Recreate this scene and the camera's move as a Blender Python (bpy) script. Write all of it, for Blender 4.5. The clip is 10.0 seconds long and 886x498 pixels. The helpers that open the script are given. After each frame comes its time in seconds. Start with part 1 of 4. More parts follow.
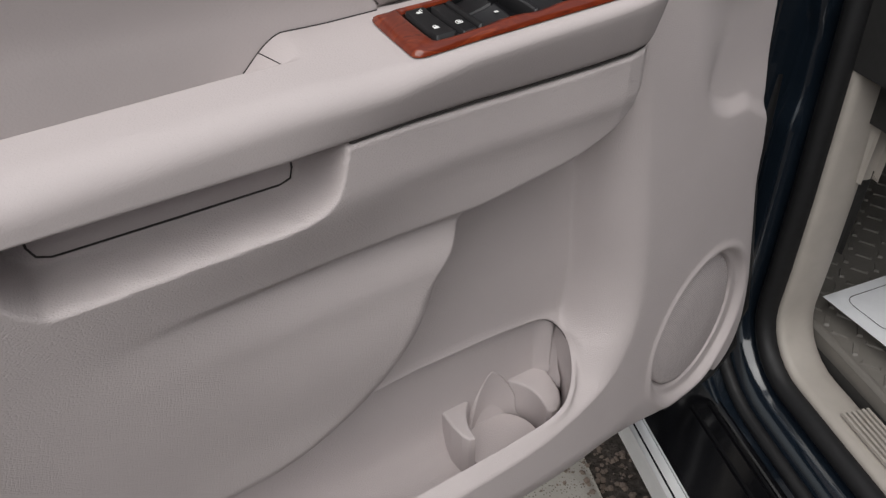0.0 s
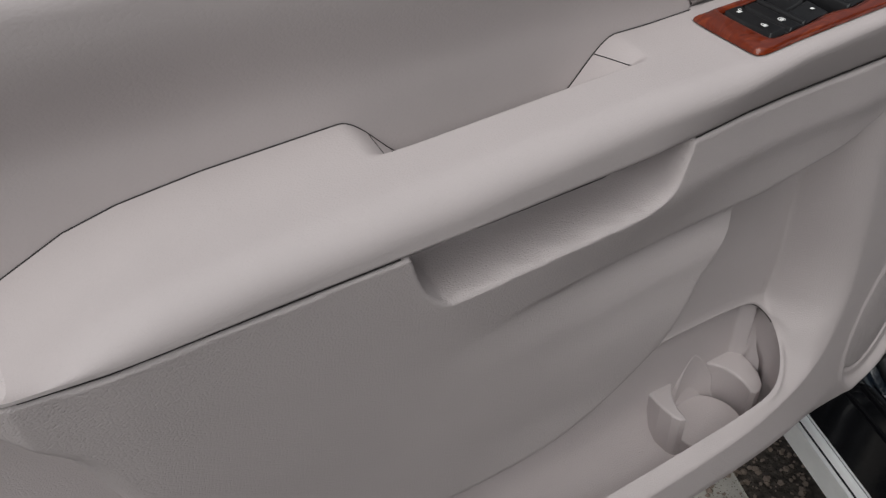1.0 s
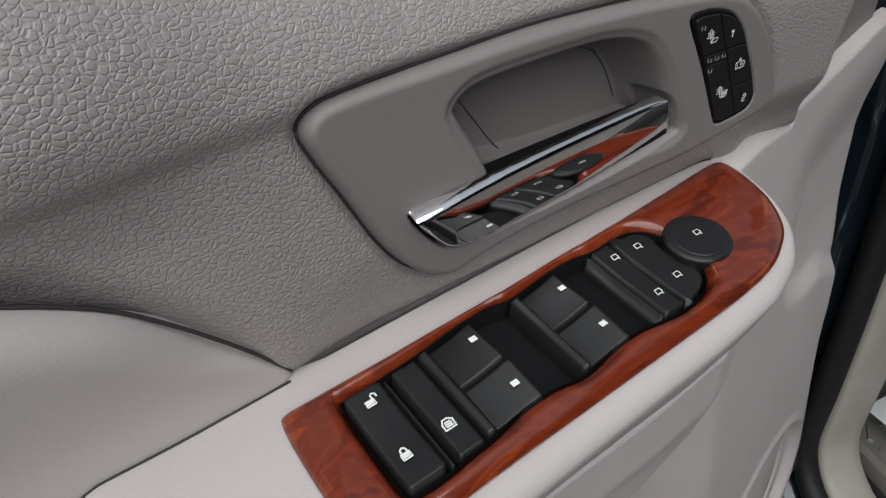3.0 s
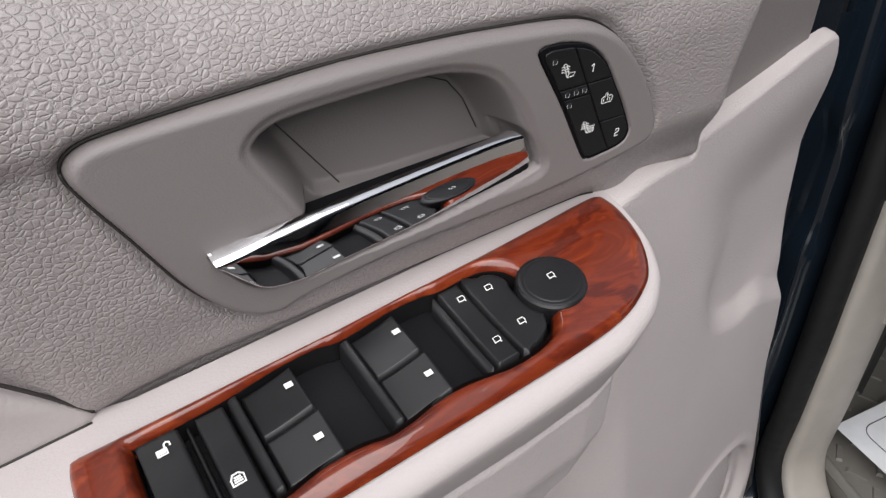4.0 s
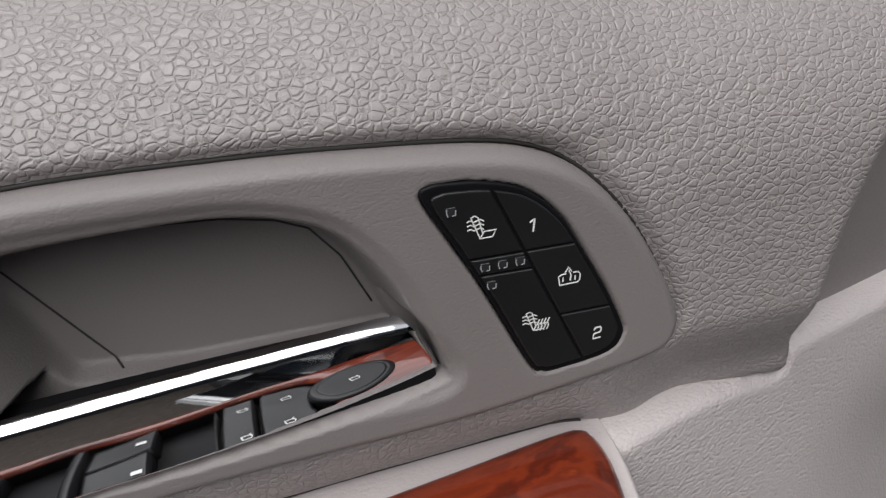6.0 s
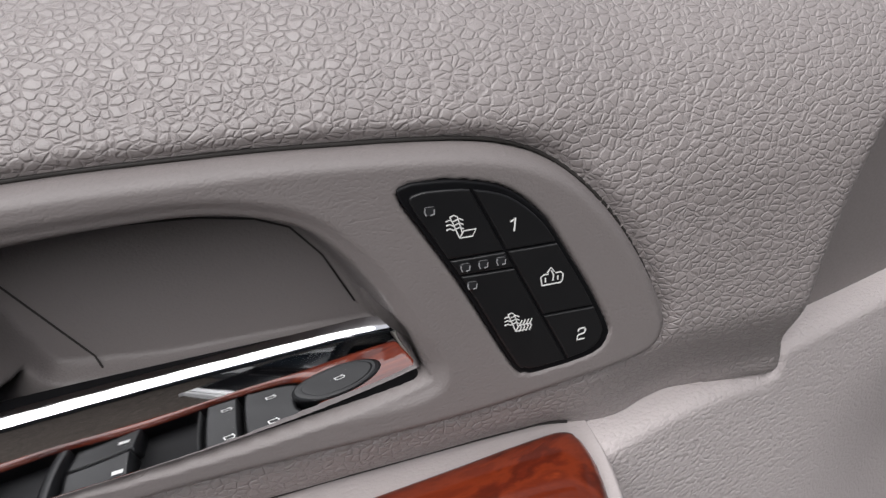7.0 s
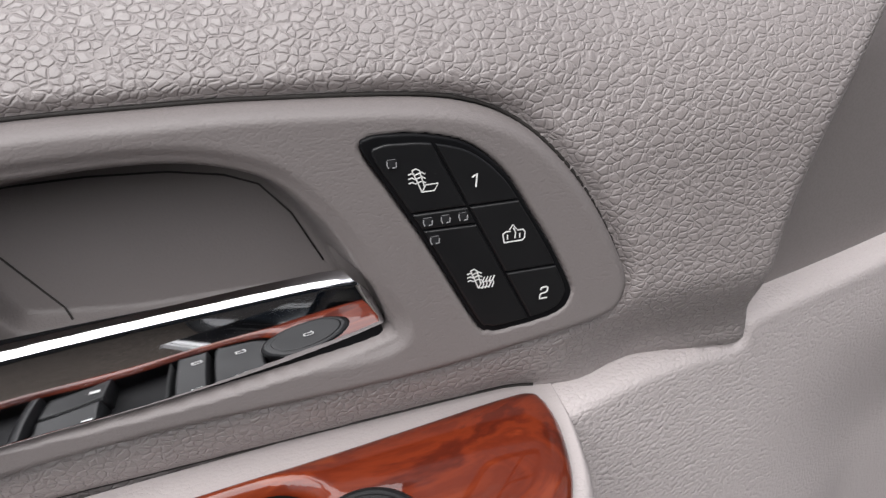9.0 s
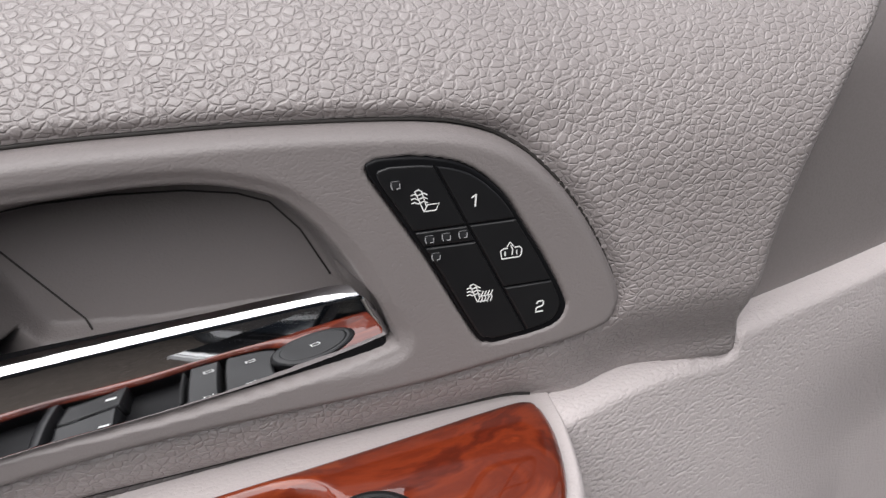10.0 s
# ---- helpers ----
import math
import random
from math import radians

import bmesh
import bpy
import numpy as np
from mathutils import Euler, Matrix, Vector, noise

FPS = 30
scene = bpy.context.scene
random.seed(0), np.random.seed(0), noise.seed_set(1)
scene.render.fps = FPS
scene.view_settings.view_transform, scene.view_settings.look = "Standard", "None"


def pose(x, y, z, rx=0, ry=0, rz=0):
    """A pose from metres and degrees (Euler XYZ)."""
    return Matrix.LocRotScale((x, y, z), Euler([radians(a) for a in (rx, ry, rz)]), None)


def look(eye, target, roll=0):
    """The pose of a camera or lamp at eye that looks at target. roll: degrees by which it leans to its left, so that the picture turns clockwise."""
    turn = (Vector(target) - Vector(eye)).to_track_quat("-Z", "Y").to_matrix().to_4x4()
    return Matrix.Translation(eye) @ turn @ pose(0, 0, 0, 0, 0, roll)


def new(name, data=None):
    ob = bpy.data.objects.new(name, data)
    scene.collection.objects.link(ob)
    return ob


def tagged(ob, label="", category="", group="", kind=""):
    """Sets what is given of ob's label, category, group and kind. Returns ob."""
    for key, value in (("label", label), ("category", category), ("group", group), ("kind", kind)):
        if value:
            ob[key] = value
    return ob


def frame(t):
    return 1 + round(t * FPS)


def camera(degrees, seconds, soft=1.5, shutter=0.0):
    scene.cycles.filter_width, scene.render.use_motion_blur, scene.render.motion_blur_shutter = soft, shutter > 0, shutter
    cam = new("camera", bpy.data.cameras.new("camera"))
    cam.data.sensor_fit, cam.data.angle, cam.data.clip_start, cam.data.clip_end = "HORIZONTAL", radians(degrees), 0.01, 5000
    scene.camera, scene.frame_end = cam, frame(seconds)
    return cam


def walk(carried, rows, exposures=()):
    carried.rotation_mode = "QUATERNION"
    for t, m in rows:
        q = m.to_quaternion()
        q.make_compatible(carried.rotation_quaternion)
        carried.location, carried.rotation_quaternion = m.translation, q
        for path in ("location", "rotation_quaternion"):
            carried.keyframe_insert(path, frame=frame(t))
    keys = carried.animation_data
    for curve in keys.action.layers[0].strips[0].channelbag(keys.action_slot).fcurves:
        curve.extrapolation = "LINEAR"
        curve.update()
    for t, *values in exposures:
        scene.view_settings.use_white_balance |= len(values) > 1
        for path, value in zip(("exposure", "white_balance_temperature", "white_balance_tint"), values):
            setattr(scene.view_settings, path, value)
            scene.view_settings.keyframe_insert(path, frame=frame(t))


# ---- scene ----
# Camera and its walk
cam = camera(63.0, 10.0, soft=1.35)
PATH = [
    (0, (-0.4208, -0.4329, 1.3605), (0.3348, 0.8122, 0.3028), -0.52),
    (0.4, (-0.5528, -0.4176, 1.3515), (0.1386, 0.8169, 0.2388), -1.39),
    (0.5, (-0.5887, -0.4132, 1.3422), (0.0936, 0.8238, 0.2268), -1.33),
    (0.7, (-0.6237, -0.3829, 1.3497), (0.0370, 0.8593, 0.2270), -2.53),
    (1, (-0.6166, -0.3518, 1.3873), (0.0450, 0.9287, 0.3089), -3.40),
    (1.5, (-0.4904, -0.2847, 1.4158), (0.2225, 1.0233, 0.4054), -3.35),
    (2, (-0.3534, -0.2344, 1.4135), (0.3294, 1.0886, 0.4019), -1.30),
    (2.5, (-0.2790, -0.1773, 1.4049), (0.4461, 1.0965, 0.3601), -3.99),
    (2.7, (-0.2619, -0.1517, 1.4020), (0.5303, 1.0646, 0.3375), -3.01),
    (3.8, (-0.2027, -0.1617, 1.4005), (0.6456, 0.9882, 0.3058), -1.73),
    (4, (-0.1715, -0.1754, 1.4083), (0.6088, 1.0078, 0.2987), -1.20),
    (4.5, (-0.0993, -0.2078, 1.3998), (0.5045, 1.1553, 0.3911), 0.46),
    (5, (-0.0540, -0.1592, 1.3737), (0.3971, 1.3663, 0.5317), -1.59),
    (5.5, (-0.0448, -0.1158, 1.3564), (0.4279, 1.4363, 0.5769), -3.80),
    (6, (-0.0299, -0.1206, 1.3569), (0.4439, 1.4143, 0.5447), -3.92),
    (7.5, (-0.0219, -0.1206, 1.3533), (0.4237, 1.4224, 0.5405), -3.75),
    (8, (-0.0203, -0.1268, 1.3508), (0.4211, 1.4079, 0.5203), -3.03),
    (8.5, (-0.0219, -0.1332, 1.3498), (0.4407, 1.4008, 0.5295), -2.70),
    (9, (-0.0179, -0.1311, 1.3465), (0.4466, 1.4062, 0.5335), -3.11),
    (9.5, (-0.0181, -0.1309, 1.3471), (0.4482, 1.4090, 0.5400), -2.89),
    (10, (-0.0192, -0.1391, 1.3535), (0.4380, 1.4078, 0.5546), -3.01),
]
EXPOSURES = [(0.0, 0.18, 6550, 10), (0.5, -0.05, 6550, 10), (1.0, -0.15, 6450, 8), (1.5, -0.37, 6350, 6), (2.0, -0.4, 6320, 5), (2.7, -0.15, 6320, 5), (3.8, 0.62, 6450, 10), (4.5, 0.65, 6420, 10), (5.0, 0.53, 6420, 9), (5.5, 0.35, 6420, 8), (6.2, 0.42, 6420, 9), (7.3, 0.5, 6450, 10), (8.0, 0.6, 6480, 10), (9.0, 0.69, 6450, 10), (10.0, 0.73, 6450, 10)]
walk(cam, [(t, look(eye, target, roll)) for t, eye, target, roll in PATH], EXPOSURES)

import collections

# World, sun and exposure
world = bpy.data.worlds.new("overcast_sky")
scene.world = world
world.use_nodes = True
wn = world.node_tree.nodes
sky = wn.new("ShaderNodeTexSky")
sky.sky_type = "NISHITA"
sky.sun_disc = False
sky.sun_elevation = radians(70)
sky.sun_rotation = radians(199)
sky.air_density, sky.dust_density, sky.ozone_density = 1.0, 2.0, 1.0
wn["Background"].inputs["Strength"].default_value = 0.09
cloud = wn.new("ShaderNodeHueSaturation")
cloud.inputs["Saturation"].default_value = 0.3
world.node_tree.links.new(sky.outputs["Color"], cloud.inputs["Color"])
world.node_tree.links.new(cloud.outputs["Color"], wn["Background"].inputs["Color"])
sun_data = bpy.data.lights.new("sun", "SUN")
sun_data.energy, sun_data.angle, sun_data.color = 2.6, radians(75), (1.0, 0.985, 0.97)
sun = new("sun", sun_data)
sun.matrix_world = look((-2.1, -2.4, 5.6), (0, 0.1, 1.0))

# ---------------------------------------------------------------- materials


class Nodes:
    """A short way to write a material's node tree."""

    def __init__(self, name):
        self.mat = bpy.data.materials.new(name)
        self.mat.use_nodes = True
        self.tree = self.mat.node_tree
        self.bsdf = self.tree.nodes["Principled BSDF"]
        self.coord = self.node("ShaderNodeTexCoord").outputs["Object"]

    def node(self, kind, **values):
        made = self.tree.nodes.new(kind)
        for key, value in values.items():
            if key in made.inputs:
                made.inputs[key].default_value = value
        return made

    def link(self, a, b):
        self.tree.links.new(a, b)

    def noise(self, scale, detail=4.0, rough=0.55, at=None):
        n = self.node("ShaderNodeTexNoise", Scale=scale, Detail=detail, Roughness=rough)
        self.link(at or self.coord, n.inputs["Vector"])
        return n.outputs["Fac"]

    def ramp(self, fac, stops):
        n = self.tree.nodes.new("ShaderNodeValToRGB")
        while len(n.color_ramp.elements) < len(stops):
            n.color_ramp.elements.new(0.5)
        for e, (p, c) in zip(n.color_ramp.elements, stops):
            e.position, e.color = p, (*c, 1)
        self.link(fac, n.inputs["Fac"])
        return n.outputs["Color"]

    def math(self, op, a, b=0.0, c=0.0):
        n = self.tree.nodes.new("ShaderNodeMath")
        n.operation = op
        for i, v in enumerate((a, b, c)):
            if isinstance(v, (int, float)):
                n.inputs[i].default_value = v
            else:
                self.link(v, n.inputs[i])
        return n.outputs[0]

    def span(self, v, a, b, c=0.0, d=1.0):
        n = self.node("ShaderNodeMapRange")
        n.interpolation_type = "SMOOTHSTEP"
        self.link(v, n.inputs["Value"])
        for key, val in (("From Min", a), ("From Max", b), ("To Min", c), ("To Max", d)):
            n.inputs[key].default_value = val
        return n.outputs["Result"]

    def bump(self, height, strength, distance, base=None):
        n = self.node("ShaderNodeBump", Strength=strength, Distance=distance)
        self.link(height, n.inputs["Height"])
        if base:
            self.link(base, n.inputs["Normal"])
        return n.outputs["Normal"]

    def done(self, color=None, rough=0.5, normal=None, metal=0.0, **more):
        b = self.bsdf
        if isinstance(color, tuple):
            b.inputs["Base Color"].default_value = (*color, 1)
        elif color:
            self.link(color, b.inputs["Base Color"])
        if isinstance(rough, (int, float)):
            b.inputs["Roughness"].default_value = rough
        else:
            self.link(rough, b.inputs["Roughness"])
        if normal:
            self.link(normal, b.inputs["Normal"])
        b.inputs["Metallic"].default_value = metal
        for key, value in more.items():
            b.inputs[key.replace("_", " ")].default_value = value
        return self.mat


def shade(c, k):
    return tuple(v * k for v in c)


def grained(name, color, cell, depth, rough=0.5, strength=0.6, fine=0.25, even=0.94, specular=0.42):
    """Moulded vinyl: pebbled grain with creases between the pebbles, a fine tooth and faint soiling."""
    m = Nodes(name)
    flat = m.node("ShaderNodeMapping")
    flat.inputs["Scale"].default_value = (0.72, 1.0, 1.0)
    m.link(m.coord, flat.inputs["Vector"])
    warp = m.node("ShaderNodeTexNoise", Scale=0.9 / cell, Detail=3.0)
    m.link(m.coord, warp.inputs["Vector"])
    mix = m.node("ShaderNodeMixRGB", Fac=cell * 0.8)
    mix.blend_type = "ADD"
    m.link(flat.outputs["Vector"], mix.inputs[1])
    m.link(warp.outputs["Color"], mix.inputs[2])
    cells = m.node("ShaderNodeTexVoronoi", Scale=1.0 / cell, Randomness=0.95)
    m.link(mix.outputs[0], cells.inputs["Vector"])
    near = cells.outputs["Distance"]
    dome = m.math("MULTIPLY_ADD", m.math("MULTIPLY", near, near), -1.5, 1.0)
    patch = m.span(m.noise(0.16 / cell, 2.0), 0.3, 0.7, 0.8, 1.0)
    height = m.math("MULTIPLY_ADD", m.noise(2.6 / cell, 3.0), fine, m.math("MULTIPLY", dome, patch))
    soil = m.ramp(m.noise(9.0, 5.0), [(0.3, shade(color, even)), (0.7, color)])
    gloss = m.span(dome, 0.2, 1.0, min(rough + 0.14, 1.0), rough)
    return m.done(soil, gloss, m.bump(height, strength, depth), Specular_IOR_Level=specular)


def leather(name, color, cell, depth, rough, specular):
    """Leather-grained vinyl: flat irregular pebbles parted by fine creases, with finer wrinkles across some of them."""
    m = Nodes(name)
    warp = m.node("ShaderNodeTexNoise", Scale=0.55 / cell, Detail=3.0)
    m.link(m.coord, warp.inputs["Vector"])
    flat = m.node("ShaderNodeMapping")
    flat.inputs["Scale"].default_value = (0.78, 1.0, 1.0)
    m.link(m.coord, flat.inputs["Vector"])
    mix = m.node("ShaderNodeMixRGB", Fac=cell * 0.9)
    mix.blend_type = "ADD"
    m.link(flat.outputs["Vector"], mix.inputs[1])
    m.link(warp.outputs["Color"], mix.inputs[2])

    def creases(scale, width):
        v = m.node("ShaderNodeTexVoronoi", Scale=scale, Randomness=1.0)
        v.feature = "DISTANCE_TO_EDGE"
        m.link(mix.outputs[0], v.inputs["Vector"])
        return m.span(v.outputs["Distance"], 0.0, width)

    round_cells = m.node("ShaderNodeTexVoronoi", Scale=1.0 / cell, Randomness=1.0)
    m.link(mix.outputs[0], round_cells.inputs["Vector"])
    pebble = creases(1.0 / cell, 0.19)
    wrinkle = m.math("MULTIPLY", m.math("SUBTRACT", 1.0, creases(1.9 / cell, 0.10)), m.span(m.noise(0.5 / cell, 2.0), 0.4, 0.6))
    height = m.math("MULTIPLY_ADD", wrinkle, -0.22, m.math("MULTIPLY_ADD", round_cells.outputs["Distance"], -0.55, pebble))
    height = m.math("MULTIPLY_ADD", m.noise(4.0 / cell, 3.0), 0.16, height)
    soil = m.ramp(m.noise(9.0, 5.0), [(0.3, shade(color, 0.95)), (0.7, color)])
    gloss = m.span(pebble, 0.0, 1.0, min(rough + 0.2, 1.0), rough)
    return m.done(soil, gloss, m.bump(height, 1.0, depth), Specular_IOR_Level=specular)


def plain(name, color, rough, metal=0.0, scale=900.0, depth=0.0001, strength=0.15, **more):
    m = Nodes(name)
    tint = m.ramp(m.noise(24.0, 5.0), [(0.3, shade(color, 0.9)), (0.75, color)])
    gloss = m.span(m.noise(60.0, 3.0), 0.25, 0.75, rough * 0.85, min(rough * 1.15, 1.0))
    return m.done(tint, gloss, m.bump(m.noise(scale, 2.0), strength, depth), metal, **more)


TAUPE = (0.225, 0.200, 0.196)
CREAM = (0.508, 0.457, 0.452)
leather_dark = leather("taupe_leather_grain_vinyl", shade(TAUPE, 1.28), 0.0021, 0.00020, 0.38, 0.75)
vinyl_light = grained("light_grey_beige_vinyl", CREAM, 0.0012, 0.00034, 0.50, 0.75)
vinyl_arm = grained("light_grey_beige_armrest_vinyl", shade(CREAM, 0.93), 0.0011, 0.00020, 0.55, 0.5, specular=0.3)
vinyl_soft = grained("padded_insert_vinyl", shade(CREAM, 0.88), 0.0017, 0.0003, 0.50, 0.28)
plastic_taupe = grained("taupe_bezel_plastic", shade(TAUPE, 0.90), 0.0007, 0.00012, 0.42, 0.5, 0.6)
plastic_smooth = grained("taupe_smooth_trim_plastic", shade(TAUPE, 0.95), 0.0009, 0.0001, 0.48, 0.3, 0.5)
black_plastic = plain("black_switch_plastic", (0.011, 0.011, 0.012), 0.38, depth=0.00008, Specular_IOR_Level=0.42)
black_satin = plain("black_recess_plastic", (0.005, 0.005, 0.006), 0.5, Specular_IOR_Level=0.18)
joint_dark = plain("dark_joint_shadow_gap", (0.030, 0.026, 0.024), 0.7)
black_rubber = plain("black_weatherstrip_rubber", (0.010, 0.010, 0.011), 0.55)
white_print = plain("white_symbol_print", (0.82, 0.82, 0.80), 0.5)
clear_lens = plain("clear_indicator_lens", (0.03, 0.03, 0.032), 0.10)
lens_edge = plain("pale_lens_edge", (0.35, 0.35, 0.36), 0.2)
blue_paint = plain("dark_blue_car_paint", (0.008, 0.013, 0.020), 0.16, scale=3000.0, Coat_Weight=1.0)
beige_plastic = plain("beige_sill_plastic", (0.46, 0.42, 0.375), 0.5)
dash_plastic = plain("dark_grey_dash_plastic", (0.035, 0.034, 0.033), 0.6)
mat_rubber = plain("grey_rubber_mat", (0.21, 0.195, 0.175), 0.5)
paper_white = plain("white_paper", (0.90, 0.91, 0.93), 0.8)
bright_metal = plain("bright_satin_metal", (0.88, 0.88, 0.88), 0.42, 0.35)
ink = plain("dark_printed_line", (0.06, 0.06, 0.07), 0.8)


def make_chrome():
    m = Nodes("polished_chrome")
    smear = m.span(m.noise(35.0, 5.0), 0.35, 0.8, 0.02, 0.07)
    return m.done((0.83, 0.83, 0.85), smear, m.bump(m.noise(120.0, 2.0), 0.02, 0.0002), 1.0)


chrome = make_chrome()


def make_wood():
    m = Nodes("glossy_burl_wood_trim")
    stretch = m.node("ShaderNodeMapping")
    stretch.inputs["Scale"].default_value = (0.55, 1.0, 1.0)
    stretch.inputs["Rotation"].default_value = (0, 0, 0.35)
    m.link(m.coord, stretch.inputs["Vector"])
    at = stretch.outputs["Vector"]
    swirl = m.node("ShaderNodeTexNoise", Scale=26.0, Detail=5.0, Roughness=0.55, Distortion=1.6)
    m.link(at, swirl.inputs["Vector"])
    rings = m.math("SINE", m.math("MULTIPLY", swirl.outputs["Fac"], 46.0))
    knot = m.node("ShaderNodeTexVoronoi", Scale=34.0, Randomness=1.0)
    m.link(at, knot.inputs["Vector"])
    knots = m.span(knot.outputs["Distance"], 0.06, 0.30)
    mixed = m.math("MULTIPLY_ADD", rings, 0.10, m.math("MULTIPLY_ADD", knots, 0.16, swirl.outputs["Fac"]))
    mixed = m.math("MULTIPLY_ADD", m.noise(420.0, 3.0, at=at), 0.10, mixed)
    tone = m.ramp(mixed, [(0.34, (0.038, 0.006, 0.003)), (0.56, (0.108, 0.014, 0.005)), (0.76, (0.165, 0.024, 0.007)), (0.97, (0.25, 0.046, 0.013))])
    return m.done(tone, 0.38, None, 0.0, Coat_Weight=1.0, Coat_Roughness=0.02, Coat_IOR=1.55, Specular_IOR_Level=0.15)


wood = make_wood()


def make_grille():
    m = Nodes("speaker_cloth_grille")
    dots = m.node("ShaderNodeTexVoronoi", Scale=420.0, Randomness=0.15)
    m.link(m.coord, dots.inputs["Vector"])
    rows = m.node("ShaderNodeTexWave", Scale=105.0)
    rows.bands_direction = "Z"
    m.link(m.coord, rows.inputs["Vector"])
    hole = m.span(dots.outputs["Distance"], 0.18, 0.42)
    both = m.math("MULTIPLY_ADD", rows.outputs["Fac"], 0.7, m.math("MULTIPLY", hole, 0.3))
    tone = m.ramp(both, [(0.1, shade(CREAM, 0.62)), (0.9, shade(CREAM, 1.06))])
    return m.done(tone, 0.7, m.bump(both, 0.6, 0.0006))


grille_cloth = make_grille()


def make_ribbed():
    m = Nodes("ribbed_tray_mat")
    rows = m.node("ShaderNodeTexWave", Scale=190.0)
    m.link(m.coord, rows.inputs["Vector"])
    tone = m.ramp(rows.outputs["Fac"], [(0.2, (0.145, 0.128, 0.122)), (0.8, (0.19, 0.170, 0.162))])
    return m.done(tone, 0.8, m.bump(rows.outputs["Fac"], 0.5, 0.0008))


tray_cloth = make_ribbed()


def make_concrete():
    m = Nodes("speckled_concrete")
    base = m.ramp(m.noise(7.0, 6.0), [(0.3, (0.34, 0.31, 0.27)), (0.7, (0.48, 0.45, 0.40))])
    grit = m.node("ShaderNodeTexVoronoi", Scale=150.0)
    m.link(m.coord, grit.inputs["Vector"])
    speck = m.span(grit.outputs["Distance"], 0.10, 0.34)
    mix = m.node("ShaderNodeMixRGB")
    mix.inputs[1].default_value = (0.13, 0.11, 0.09, 1)
    m.link(speck, mix.inputs["Fac"])
    m.link(base, mix.inputs[2])
    return m.done(mix.outputs[0], 0.9, m.bump(m.noise(180.0, 4.0), 0.6, 0.002))


def make_soil():
    m = Nodes("dark_soil_and_litter")
    tone = m.ramp(m.noise(60.0, 6.0), [(0.3, (0.035, 0.028, 0.023)), (0.6, (0.10, 0.082, 0.068)), (0.8, (0.24, 0.20, 0.17))])
    return m.done(tone, 0.95, m.bump(m.noise(90.0, 6.0), 1.0, 0.01))


concrete, soil = make_concrete(), make_soil()
black_gloss = plain("glossy_black_step_plastic", (0.006, 0.006, 0.007), 0.13, scale=40.0, depth=0.0008, strength=0.2)
crumb = plain("dry_leaf_and_gravel_bits", (0.26, 0.20, 0.16), 0.9)


# ---------------------------------------------------------------- building helpers


def smooth(t):
    t = np.clip(t, 0, 1)
    return t * t * (3 - 2 * t)


def roundover(t):
    t = np.clip(t, 0, 1)
    return np.sqrt(np.clip(1 - (1 - t) ** 2, 0, 1))


def loop(points, k=4):
    """A smooth closed curve through a few points."""
    p = np.array(points, float)
    a, b, c, d = np.roll(p, 1, 0), p, np.roll(p, -1, 0), np.roll(p, -2, 0)
    out = []
    for s in np.arange(k) / k:
        out.append(0.5 * (2 * b + (c - a) * s + (2 * a - 5 * b + 4 * c - d) * s**2 + (3 * b - a - 3 * c + d) * s**3))
    return np.stack(out, 1).reshape(-1, 2)


def inside(u, v, poly):
    """The signed distance to a closed curve (positive inside) and the curve's nearest point."""
    best = np.full(u.shape, 1e9)
    nu, nv = u.copy(), v.copy()
    odd = np.zeros(u.shape, bool)
    for (au, av), (bu, bv) in zip(poly, np.roll(poly, -1, 0)):
        du, dv = bu - au, bv - av
        t = np.clip(((u - au) * du + (v - av) * dv) / (du * du + dv * dv + 1e-15), 0, 1)
        pu, pv = au + t * du, av + t * dv
        d = (u - pu) ** 2 + (v - pv) ** 2
        near = d < best
        best[near], nu[near], nv[near] = d[near], pu[near], pv[near]
        if dv:
            odd ^= ((av > v) != (bv > v)) & (u < du * (v - av) / dv + au)
    return np.where(odd, 1, -1) * np.sqrt(best), nu, nv


def dist(u, v, poly):
    return inside(u, v, poly)[0]


def link_mesh(name, mesh, material, parent, label=""):
    mesh.materials.append(material)
    ob = new(name, mesh)
    ob.parent = parent
    return tagged(ob, label)


def raw(name, verts, faces, material, parent, label="", soft=True):
    mesh = bpy.data.meshes.new(name)
    mesh.from_pydata([tuple(v) for v in verts], [], [tuple(f) for f in faces])
    mesh.validate()
    if soft:
        mesh.shade_smooth()
    return link_mesh(name, mesh, material, parent, label)


def part(name, bm, material, parent, label="", soft=False):
    """Links a bmesh as one mesh object under a thing or a part."""
    bmesh.ops.recalc_face_normals(bm, faces=bm.faces)
    mesh = bpy.data.meshes.new(name)
    bm.to_mesh(mesh)
    bm.free()
    if soft:
        mesh.shade_smooth()
    return link_mesh(name, mesh, material, parent, label)


def upright(x, z, y):
    return np.stack([x, y, z], 1)


PLATE = Matrix(((0.9986, 0.0, -0.0523, 0), (-0.0055, 0.9945, -0.1044, 0), (0.0520, 0.1045, 0.9932, 1.2), (0, 0, 0, 1)))
PLATE_N = np.array(PLATE)


def on_plate(u, v, h):
    """From the armrest's tilted switch plate to the world."""
    return np.stack([u, v, h], 1) @ PLATE_N[:3, :3].T + PLATE_N[:3, 3]


